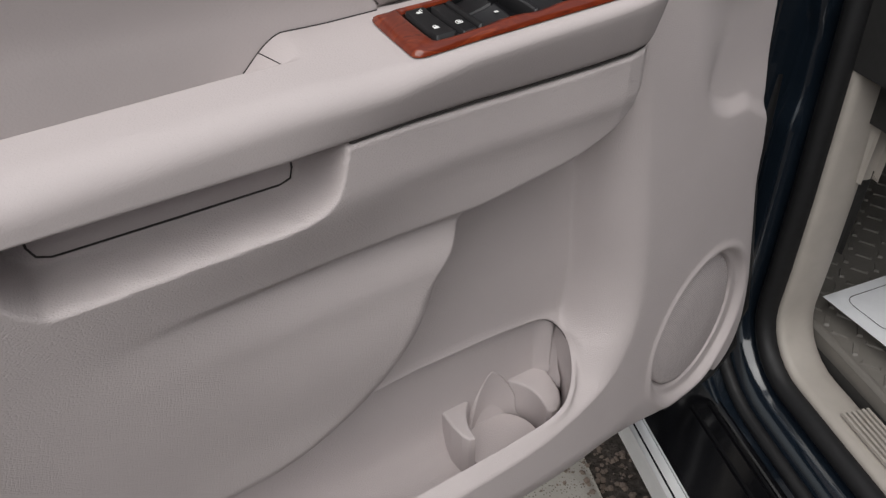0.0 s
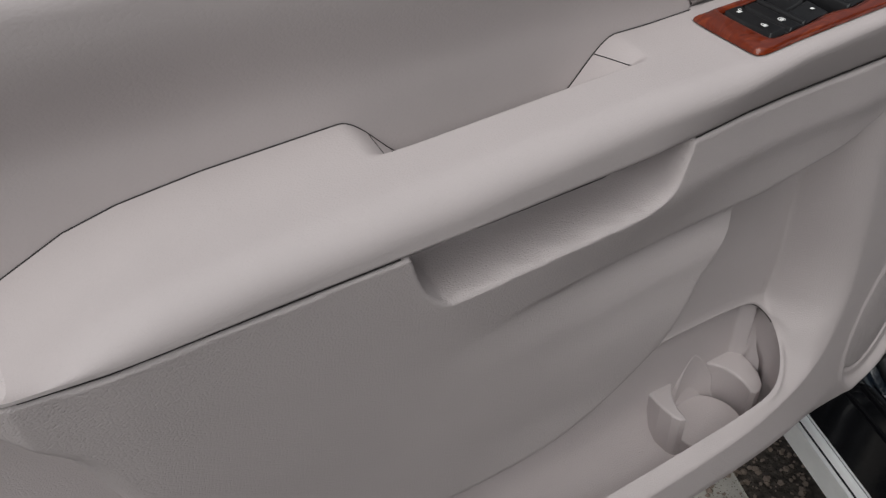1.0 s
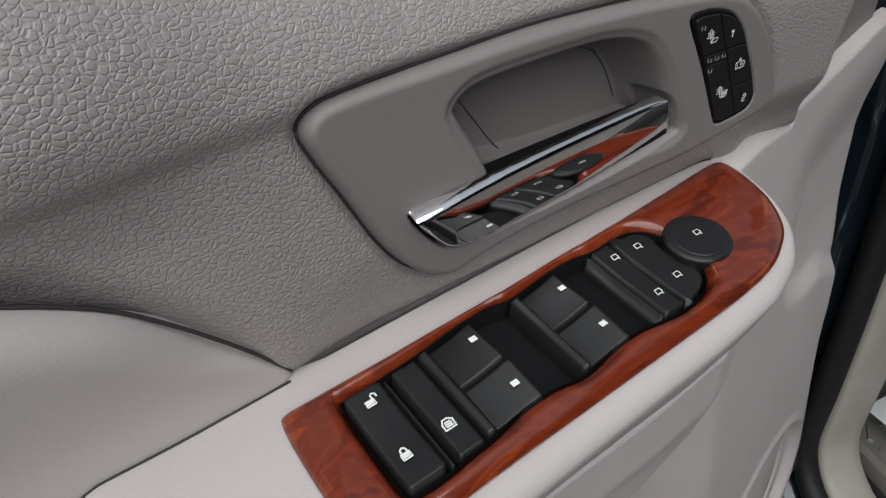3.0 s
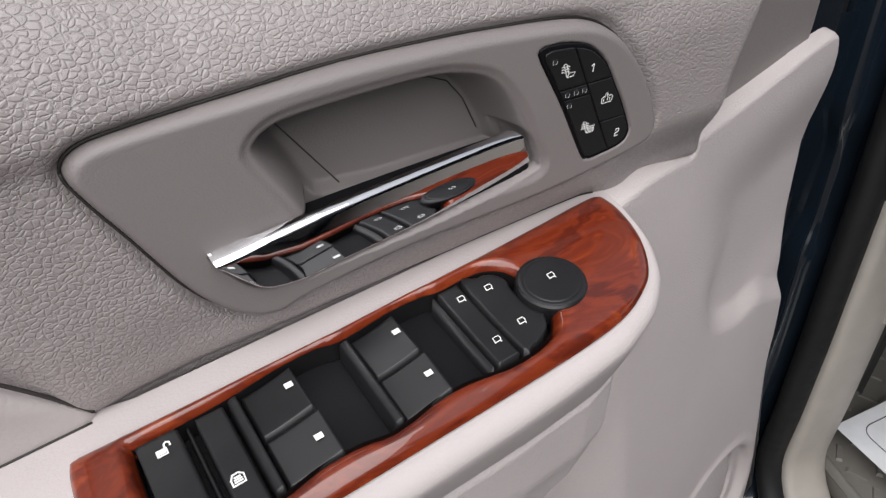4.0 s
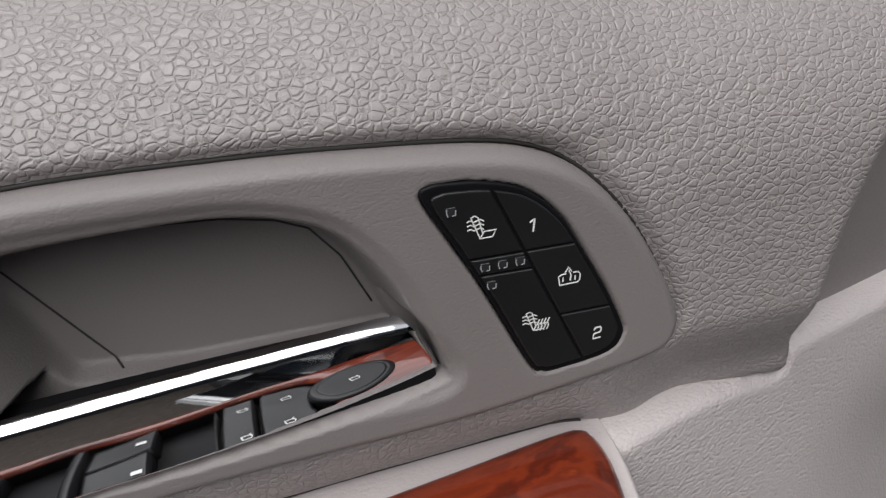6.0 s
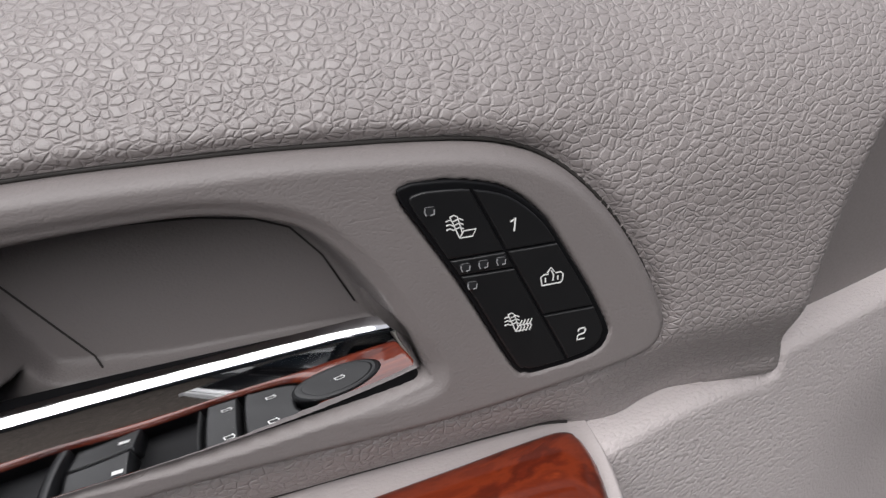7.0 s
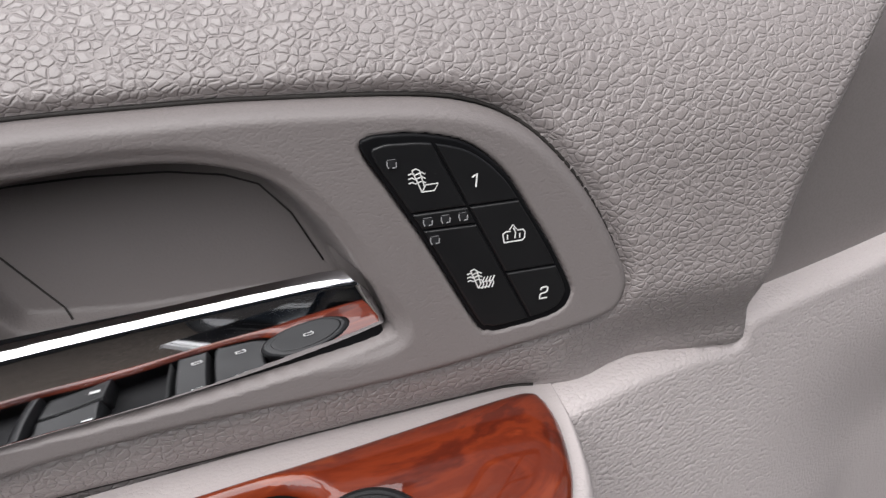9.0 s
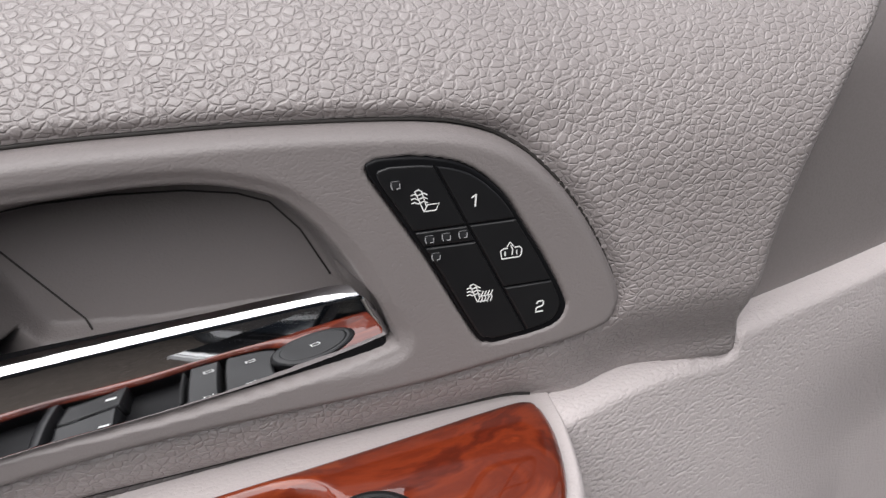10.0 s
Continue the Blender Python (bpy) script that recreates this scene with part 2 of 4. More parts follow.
def field(name, poly, step, height, mapper, material, parent, label="", holes=()):
    """A moulded skin: a grid cut to a closed curve, raised by height(u, v, distance to the edge)."""
    lo, hi = poly.min(0) - step, poly.max(0) + step
    us, vs = np.arange(lo[0], hi[0] + step, step), np.arange(lo[1], hi[1] + step, step)
    u, v = (g.ravel() for g in np.meshgrid(us, vs))
    sd, nu, nv = inside(u, v, poly)
    for hole in holes:
        hd, hu, hv = inside(u, v, hole)
        cut = -hd < sd
        sd, nu, nv = np.where(cut, -hd, sd), np.where(cut, hu, nu), np.where(cut, hv, nv)
    keep, out = sd > -0.72 * step, sd < 0
    u, v, sd = np.where(out, nu, u), np.where(out, nv, v), np.maximum(sd, 0)
    index = np.where(keep, np.cumsum(keep) - 1, -1).reshape(len(vs), len(us))
    a, b, c, d = index[:-1, :-1].ravel(), index[:-1, 1:].ravel(), index[1:, 1:].ravel(), index[1:, :-1].ravel()
    quads = np.stack([a, b, c, d], 1)
    held = (quads >= 0).sum(1)
    faces = quads[held == 4].tolist() + [[i for i in q if i >= 0] for q in quads[held == 3].tolist()]
    u, v, sd, nu, nv = u[keep], v[keep], sd[keep], nu[keep], nv[keep]
    uses = collections.Counter((min(a, b), max(a, b)) for f in faces for a, b in zip(f, f[1:] + f[:1]))
    rim = np.array(sorted({i for pair, n in uses.items() if n == 1 for i in pair}))
    rim = rim[sd[rim] < 1.5 * step]
    u[rim], v[rim], sd[rim] = nu[rim], nv[rim], 0
    return raw(name, mapper(u, v, height(u, v, sd)).tolist(), faces, material, parent, label)


def slab(name, poly, low, high, mapper, material, parent, label="", bevel=0.0006, steps=3):
    """A flat-topped piece with a rounded upper edge, from low to high above its surface."""
    poly = np.asarray(poly, float)
    area = np.sum(poly[:, 0] * np.roll(poly[:, 1], -1) - poly[:, 1] * np.roll(poly[:, 0], -1))
    if area < 0:
        poly = poly[::-1]
    n = len(poly)
    t0, t1 = poly - np.roll(poly, 1, 0), np.roll(poly, -1, 0) - poly
    t0 /= np.linalg.norm(t0, axis=1)[:, None] + 1e-12
    t1 /= np.linalg.norm(t1, axis=1)[:, None] + 1e-12
    m = np.stack([-(t0 + t1)[:, 1], (t0 + t1)[:, 0]], 1)
    m /= np.linalg.norm(m, axis=1)[:, None] + 1e-12
    reach = 1 / np.clip((m * np.stack([-t1[:, 1], t1[:, 0]], 1)).sum(1), 0.5, 1)
    rows, hs = [poly], [low]
    for i in range(steps + 1):
        a = math.pi / 2 * i / steps
        rows.append(poly + m * (reach * bevel * (1 - math.cos(a)))[:, None])
        hs.append(high - bevel + bevel * math.sin(a))
    verts = np.concatenate([mapper(r[:, 0], r[:, 1], np.full(n, h) if np.isscalar(h) else h) for r, h in zip(rows, hs)])
    faces = []
    for r in range(len(rows) - 1):
        for i in range(n):
            j = (i + 1) % n
            faces.append((r * n + i, r * n + j, (r + 1) * n + j, (r + 1) * n + i))
    bm = bmesh.new()
    bv = [bm.verts.new(p) for p in verts]
    for f in faces:
        bm.faces.new([bv[i] for i in f])
    top = bm.faces.new(bv[-n:])
    bottom = bm.faces.new(bv[:n][::-1])
    bmesh.ops.triangulate(bm, faces=[top, bottom])
    return part(name, bm, material, parent, label)


def box2(u0, u1, v0, v1, r=0.0012, k=4):
    """A rectangle with rounded corners."""
    out = []
    for cu, cv, a0 in ((u1 - r, v1 - r, 0), (u0 + r, v1 - r, 90), (u0 + r, v0 + r, 180), (u1 - r, v0 + r, 270)):
        out += [(cu + r * math.cos(radians(a0 + 90 * i / k)), cv + r * math.sin(radians(a0 + 90 * i / k))) for i in range(k + 1)]
    return np.array(out)


def circle2(u, v, r, n=48, squash=1.0):
    return np.array([(u + r * math.cos(2 * math.pi * i / n), v + squash * r * math.sin(2 * math.pi * i / n)) for i in range(n)])


def strokes(name, lines, width, mapper, parent, lift, material=None, label="white printed symbol"):
    """A printed sign: raised strokes of one width along short lines."""
    bm = bmesh.new()
    for line in lines:
        p = np.array(line, float)
        d = np.gradient(p, axis=0)
        d /= np.linalg.norm(d, axis=1)[:, None] + 1e-12
        nrm = np.stack([-d[:, 1], d[:, 0]], 1) * width / 2
        ends = p.copy()
        ends[0] -= d[0] * width * 0.3
        ends[-1] += d[-1] * width * 0.3
        left, right = ends + nrm, ends - nrm
        rows = []
        for h in (lift, lift + 0.00012):
            rows.append([bm.verts.new(q) for q in mapper(left[:, 0], left[:, 1], np.full(len(p), h))])
            rows.append([bm.verts.new(q) for q in mapper(right[:, 0], right[:, 1], np.full(len(p), h))])
        l0, r0, l1, r1 = rows
        for i in range(len(p) - 1):
            bm.faces.new((r1[i], r1[i + 1], l1[i + 1], l1[i]))
            bm.faces.new((l0[i], l0[i + 1], l1[i + 1], l1[i]))
            bm.faces.new((r0[i], r1[i], r1[i + 1], r0[i + 1]))
    return part(name, bm, material or white_print, parent, label)


def tube(name, path, radius, material, parent, label="", n=10, flat=1.0):
    """A round cord along a line of points."""
    p = np.array(path, float)
    d = np.gradient(p, axis=0)
    d /= np.linalg.norm(d, axis=1)[:, None]
    side = np.cross(d, (0, 0, 1.0))
    weak = np.linalg.norm(side, axis=1) < 0.15
    side[weak] = np.cross(d[weak], (1.0, 0.3, 0))
    side /= np.linalg.norm(side, axis=1)[:, None]
    up = np.cross(side, d)
    verts, faces = [], []
    for i in range(len(p)):
        for k in range(n):
            a = 2 * math.pi * k / n
            verts.append(p[i] + radius * (math.cos(a) * side[i] + flat * math.sin(a) * up[i]))
    for i in range(len(p) - 1):
        for k in range(n):
            faces.append((i * n + k, i * n + (k + 1) % n, (i + 1) * n + (k + 1) % n, (i + 1) * n + k))
    faces += [tuple(range(n))[::-1], tuple(range((len(p) - 1) * n, len(p) * n))]
    return raw(name, verts, faces, material, parent, label)


# ---------------------------------------------------------------- the open car door
door = tagged(new("door_card"), "open car door with grey-beige vinyl panel, taupe upper and wood trim", "car door")

# Closed curves of the door's mouldings, as (along the door, height)
BODY = loop([(-0.724, 1.1340), (-0.650, 1.1340), (-0.56, 1.1360), (-0.48, 1.1385), (-0.255, 1.1410), (-0.18, 1.1388), (-0.10, 1.1380), (0.0, 1.1398), (0.045, 1.1415), (0.0625, 1.138),
             (0.0640, 1.112), (0.050, 1.088), (0.023, 1.063), (-0.03, 1.042), (-0.09, 1.031), (-0.132, 1.022), (-0.142, 0.99), (-0.155, 0.94),
             (-0.176, 0.894), (-0.212, 0.848), (-0.256, 0.813), (-0.312, 0.784), (-0.376, 0.771), (-0.46, 0.769), (-0.545, 0.779), (-0.597, 0.804),
             (-0.638, 0.850), (-0.668, 0.902), (-0.688, 0.960), (-0.702, 1.03), (-0.717, 1.089)])
DISH = loop([(0.045, 1.160), (0.083, 1.115), (0.097, 1.046), (0.112, 0.945), (0.124, 0.85), (0.114, 0.775), (0.082, 0.725), (0.02, 0.697), (-0.06, 0.687),
             (-0.15, 0.681), (-0.36, 0.680), (-0.52, 0.683), (-0.553, 0.71), (-0.556, 0.80), (-0.545, 0.95), (-0.4, 1.05), (-0.2, 1.12), (-0.05, 1.160)])
POCKET = loop([(-0.540, 0.705), (-0.50, 0.693), (-0.364, 0.690), (-0.256, 0.688), (-0.153, 0.691), (-0.067, 0.696), (-0.012, 0.706), (0.020, 0.725), (0.0395, 0.746),
               (0.041, 0.762), (0.024, 0.7775), (-0.012, 0.7835), (-0.095, 0.7860), (-0.184, 0.7830), (-0.30, 0.768), (-0.40, 0.757), (-0.50, 0.757), (-0.540, 0.746)])
FLANGE = loop([(0.152, 1.235), (0.147, 1.19), (0.150, 1.14), (0.172, 1.088), (0.212, 1.014), (0.26, 0.988), (0.305, 0.983), (0.345, 0.961), (0.42, 0.948), (0.46, 1.1), (0.42, 1.25), (0.28, 1.26)])
GRIP = loop([(-0.487, 1.165), (-0.482, 1.135), (-0.474, 1.105), (-0.462, 1.087), (-0.445, 1.0795), (-0.38, 1.0825), (-0.31, 1.0865), (-0.282, 1.0905), (-0.267, 1.101),
             (-0.258, 1.125), (-0.254, 1.145), (-0.254, 1.165), (-0.37, 1.17)])
LOWER = loop([(-0.90, 1.155), (-0.6, 1.158), (-0.3, 1.158), (-0.1, 1.162), (0.015, 1.166), (0.040, 1.172), (0.046, 1.193), (0.058, 1.2025), (0.0866, 1.2050), (0.1127, 1.2035), (0.134, 1.1998), (0.1392, 1.2000), (0.1400, 1.2035), (0.1404, 1.2062), (0.1425, 1.2078), (0.155, 1.2082),
              (0.20, 1.2080), (0.25, 1.2092), (0.298, 1.2105), (0.340, 1.2080), (0.3505, 1.199), (0.3550, 1.18), (0.361, 1.13), (0.365, 1.07), (0.366, 1.005), (0.3655, 0.968), (0.369, 0.940), (0.372, 0.915), (0.372, 0.88),
              (0.378, 0.84), (0.400, 0.75), (0.418, 0.66), (0.412, 0.585), (0.365, 0.542), (0.27, 0.542), (0.17, 0.560), (0.06, 0.566), (-0.06, 0.556),
              (-0.16, 0.545), (-0.4, 0.535), (-0.7, 0.54), (-0.90, 0.56)], 3)


def front_plane(x, z):
    return 0.219 * x + 0.082 * z - 0.092


def band_line(x):
    """How far the armrest's face stands out, from its rear end to its nose."""
    y = np.interp(x, [-0.9, -0.728, -0.696, -0.65, -0.45, -0.30, -0.20, -0.10, -0.03, 0.010, 0.030, 0.044, 0.054, 0.061, 0.08], [-0.03, -0.030, -0.0495, -0.0525, -0.0515, -0.0485, -0.0465, -0.0445, -0.0435, -0.0405, -0.0340, -0.0230, -0.0080, 0.012, 0.03])
    return y


def tucked(x):
    """How far the armrest's flank runs in towards its seam."""
    return np.interp(x, [-0.45, -0.30, -0.25, -0.20, -0.15, -0.10, 0.0, 0.04, 0.06], [0, 0.001, 0.005, 0.011, 0.0145, 0.0160, 0.0160, 0.0145, 0.012])


SPEAKER = (0.268, 0.683)


def mouth_depth(z):
    return -0.018 + 0.080 * smooth((z - 0.700) / 0.085)


def lower_depth(x, z, sd):
    flat = -0.034 + 0.078 * smooth((-0.48 - x) / 0.14) + 0.06 * smooth((z - 0.72) / 0.08) * smooth((-0.02 - x) / 0.06)
    f = front_plane(x, z)
    outer = 0.5 * (f + flat + np.sqrt((f - flat) ** 2 + 0.0004))
    outer = outer + 0.05 * smooth((0.63 - z) / 0.14) * smooth((0.22 - x) / 0.15)
    deep = -0.012 + 0.078 * smooth((z - 0.68) / 0.11)
    d = dist(x, z, DISH)
    right = smooth((x - 0.0) / 0.08) * smooth((z - 0.70) / 0.06)
    y = outer + (deep - outer) * smooth(d / (0.020 + 0.075 * right))
    # the flange by the hinge, with its ledge
    y = y + (0.009 * smooth(dist(x, z, FLANGE) / (0.022 + 0.050 * smooth((z - 1.03) / 0.07))) + 0.006 * smooth((x - 0.16) / 0.15) * smooth((z - 0.97) / 0.08)) * (1 - smooth((z - 1.10) / 0.09))
    # the round seat of the loudspeaker
    r = np.hypot(x - SPEAKER[0] - 0.010, (z - SPEAKER[1] + 0.010))
    y = y + 0.009 * smooth((0.1175 - r) / 0.010) - 0.003 * np.exp(-((r - 0.121) / 0.006) ** 2)
    r = np.hypot(x - SPEAKER[0], z - SPEAKER[1])
    y = y + 0.010 * smooth((0.1015 - r) / 0.002)
    # the padded body under the armrest
    a = smooth((x + 0.50) / 0.30)
    drop = a * (0.030 * smooth((1.105 - z) / 0.085) + 0.012 * np.clip((1.02 - z) / 0.17, 0, 1.4) - 0.010 * smooth((1.03 - z) / 0.05) * smooth((z - 0.85) / 0.1))
    drop = drop + (1 - a) * 0.050 * np.clip((1.14 - z) / 0.30, 0, 1.2)
    drop = drop + 0.010 * smooth((x + 0.44) / 0.25) * smooth((1.039 - z) / 0.010) - 0.010 * smooth((x + 0.44) / 0.25) * smooth((0.99 - z) / 0.12)
    face = band_line(x) + drop + tucked(x) * smooth((z - 1.03) / 0.06)
    b = dist(x, z, BODY)
    rim = 0.014 + 0.026 * smooth((-0.42 - x) / 0.2) * smooth((1.12 - z) / 0.06) + 0.026 * smooth((1.01 - z) / 0.06)
    top = smooth((z - (1.118 + 0.05 * (x + 0.25) * 0.3)) / 0.012)
    rim = rim * (1 - top) + 0.0035 * top
    w = roundover(b / rim)
    y = y + (face - y) * np.where(b > 0, w, 0) * (face < y)
    # the grip hollow
    g = dist(x, z, GRIP)
    hollow = 0.010
    soft = 0.0065
    y = np.where(g > 0, y + (hollow - y) * smooth(g / soft), y)
    # the rim of the bin's mouth
    p = -dist(x, z, POCKET)
    mouth = mouth_depth(z)
    y = mouth + (y - mouth) * smooth(p / (0.007 + 0.009 * smooth((0.745 - z) / 0.03))) - 0.0012 * np.exp(-((p - 0.006) / 0.006) ** 2) + 0.005 * (1 - roundover(p / 0.006))
    # rolled outer edge
    e = np.maximum(dist(x, z, LOWER), 0)
    y = y + 0.012 * (1 - roundover(e / 0.0045)) * (x > 0.06) + 0.02 * (1 - roundover(e / 0.02)) * (z < 0.75) * (x < 0.35)
    return y


lower = field("lower_panel", LOWER, 0.0021, lower_depth, upright, vinyl_light, door, "light grey-beige moulded lower door panel", [POCKET])


def map_pocket():
    """The bin behind the lip: back wall, floor and inner side of the lip."""
    xs = np.concatenate([np.linspace(-0.548, -0.02, 45), np.linspace(-0.008, 0.048, 22)])
    verts, rows = [], 0
    for x in xs:
        end = smooth(np.array((x - 0.0) / 0.038)).item()
        back = 0.079
        lip_z = float(np.interp(x, [-0.55, -0.36, -0.15, -0.067, -0.012, 0.020, 0.0395, 0.044, 0.048], [0.688, 0.684, 0.685, 0.691, 0.701, 0.720, 0.741, 0.760, 0.800]))
        lip_y = min(float(mouth_depth(np.array(lip_z))) + 0.0045, 0.070)
        shut = smooth(np.array((x - 0.022) / 0.022)).item()
        floor = 0.605 + 0.012 * end
        floor = floor + shut * (lip_z - 0.056 - floor)
        sec = [(back, 0.815), (back, 0.76), (back, 0.70), (back - 0.001, 0.655), (back - 0.008, floor + 0.022), (back - 0.022, floor + 0.006), (back - 0.045, floor), (lip_y + 0.022, floor + 0.002),
               (lip_y + 0.008, floor + 0.012), (lip_y + 0.003, floor + 0.04), (lip_y + 0.002, lip_z - 0.004), (lip_y + 0.001, lip_z + 0.0)]
        rows = len(sec)
        verts += [(x, y - 0.3 * shut * max(0.0, y - lip_y - 0.002), max(z, floor)) for y, z in sec]
    faces = [(i * rows + k, (i + 1) * rows + k, (i + 1) * rows + k + 1, i * rows + k + 1) for i in range(len(xs) - 1) for k in range(rows - 1)]
    n = len(verts)
    faces += [tuple(range(rows))[::-1], tuple(range(n - rows, n))]
    return raw("map_pocket", verts, faces, vinyl_light, door, "light grey-beige door bin along the panel's foot")


pocket = map_pocket()


def cup_holder():
    """Two arms on the bin's back wall with a round bore between them, and a round foot."""
    cx, cy, r = -0.046, 0.036, 0.050

    def flat(u, v, h):
        return np.stack([u, v, h + 0.16 * np.minimum(v - 0.07, 0) * (h > 0.65)], 1)

    def arc(a0, a1, n=14):
        return [(cx + r * math.cos(radians(a0 + (a1 - a0) * i / n)), cy + r * math.sin(radians(a0 + (a1 - a0) * i / n))) for i in range(n + 1)]

    prof = loop([(-0.080, 0.606), (-0.078, 0.640), (-0.069, 0.668), (-0.056, 0.697), (-0.043, 0.7125), (-0.031, 0.704), (-0.020, 0.686), (-0.010, 0.664), (-0.008, 0.640), (-0.008, 0.606)], 4)
    holder = field("cup_holder", prof, 0.0015, lambda x, z, sd: 0.0785 + 0.006 * (1 - roundover(sd / 0.003)) - 0.010 * ((x - cx) / 0.035) ** 2 - 0.03 * (0.69 - z) * (z < 0.69), upright, vinyl_light, door, "moulded cup holder in the door bin")
    left = [(-0.114, 0.082), (-0.1135, 0.058), (-0.110, 0.040), (-0.105, 0.031), (-0.0985, 0.0285)] + arc(184, 126) + [(-0.076, 0.082)]
    right = [(-0.017, 0.082)] + arc(52, -20) + [(0.006, 0.014), (0.014, 0.014), (0.024, 0.020), (0.033, 0.034), (0.037, 0.055), (0.038, 0.082)]
    slab("arm", left, 0.604, 0.680, flat, vinyl_light, holder, "", 0.003)
    slab("arm", right, 0.604, 0.683, flat, vinyl_light, holder, "", 0.003)
    slab("foot", circle2(cx - 0.005, cy - 0.003, r - 0.003, 48), 0.600, 0.634, lambda u, v, h: np.stack([u, np.minimum(v, 0.078), h], 1), vinyl_light, holder, "", 0.003)


cup_holder()
# a thin dark cord stands in for the shade under the bin's upper lip
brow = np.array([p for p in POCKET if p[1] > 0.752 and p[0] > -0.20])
tube("joint", upright(brow[:, 0], brow[:, 1] - 0.0006, mouth_depth(brow[:, 1]) + 0.0052), 0.0008, joint_dark, door, "dark line drawn as shade under the bin's upper edge", 6)

# the loudspeaker's grille
field("speaker_grille", circle2(SPEAKER[0], SPEAKER[1], 0.0985, 72), 0.004, lambda x, z, sd: front_plane(x, z) + 0.012 - 0.006 * smooth(sd / 0.06) + 0.006 * (1 - roundover(sd / 0.003)),
      upright, grille_cloth, door, "round grey-beige speaker grille of fine mesh")

# the lid inside the grip hollow
slab("grip_lid", [(-0.441, 1.0915), (-0.449, 1.0945), (-0.4525, 1.102), (-0.4525, 1.136), (-0.279, 1.141), (-0.279, 1.106), (-0.281, 1.0985), (-0.289, 1.0955)], -0.0135, -0.0075,
     lambda u, v, h: np.stack([u, -h, v], 1), vinyl_soft, door, "flat lid in the pull-grip hollow", 0.0012)

# ---------------------------------------------------------------- armrest
SPINE_Y = 0.037


def plate_z(x, y):
    return 1.2 + 0.0527 * x + 0.1051 * y


WOOD = loop([(-0.1985, 0.0265), (-0.195, 0.0290), (-0.185, 0.0292), (-0.10, 0.0285), (0.0, 0.0312), (0.045, 0.0330), (0.0565, 0.0320), (0.0595, 0.0270), (0.0592, 0.0155), (0.054, -0.002), (0.0435, -0.0178), (0.031, -0.0263), (0.012, -0.0328),
             (-0.02, -0.0355), (-0.08, -0.0362), (-0.15, -0.0370), (-0.186, -0.0385), (-0.1965, -0.0375), (-0.2003, -0.0335), (-0.2005, -0.02), (-0.2000, 0.01)])


SWITCH = loop([(-0.1775, 0.0185), (-0.1755, 0.0200), (-0.155, 0.0208), (-0.140, 0.0217), (-0.120, 0.0240), (-0.103, 0.0243), (-0.094, 0.0222), (-0.083, 0.0228), (-0.066, 0.0245), (-0.052, 0.0238), (-0.044, 0.0220), (-0.030, 0.0222), (-0.020, 0.0205),
               (-0.012, 0.0125), (-0.010, -0.008), (-0.016, -0.0205), (-0.026, -0.0250), (-0.040, -0.0260), (-0.050, -0.0246), (-0.062, -0.0225), (-0.075, -0.0225), (-0.090, -0.0248), (-0.098, -0.0250), (-0.110, -0.0228), (-0.125, -0.0228), (-0.140, -0.0255),
               (-0.150, -0.0262), (-0.164, -0.0276), (-0.176, -0.0272), (-0.1785, -0.0245), (-0.1785, 0.0)])


def arm_top(x, y):
    """The height of the armrest's upper face, with the scoop behind the pull bar."""
    sag = np.interp(x, [-0.735, -0.724, -0.705, -0.684, -0.651, -0.619, -0.57], [0.046, 0.040, 0.030, 0.022, 0.009, 0.003, 0.0])
    z = plate_z(x, y) - sag - 0.003 * smooth((x + 0.30) / 0.08) + 0.001 * smooth((y + 0.01) / 0.045) * smooth((-0.30 - x) / 0.15)
    mid = smooth((x + 0.482) / 0.052) * smooth((-0.258 - x) / 0.060)
    return z - 0.040 * mid * smooth((y - 0.0005) / 0.010)


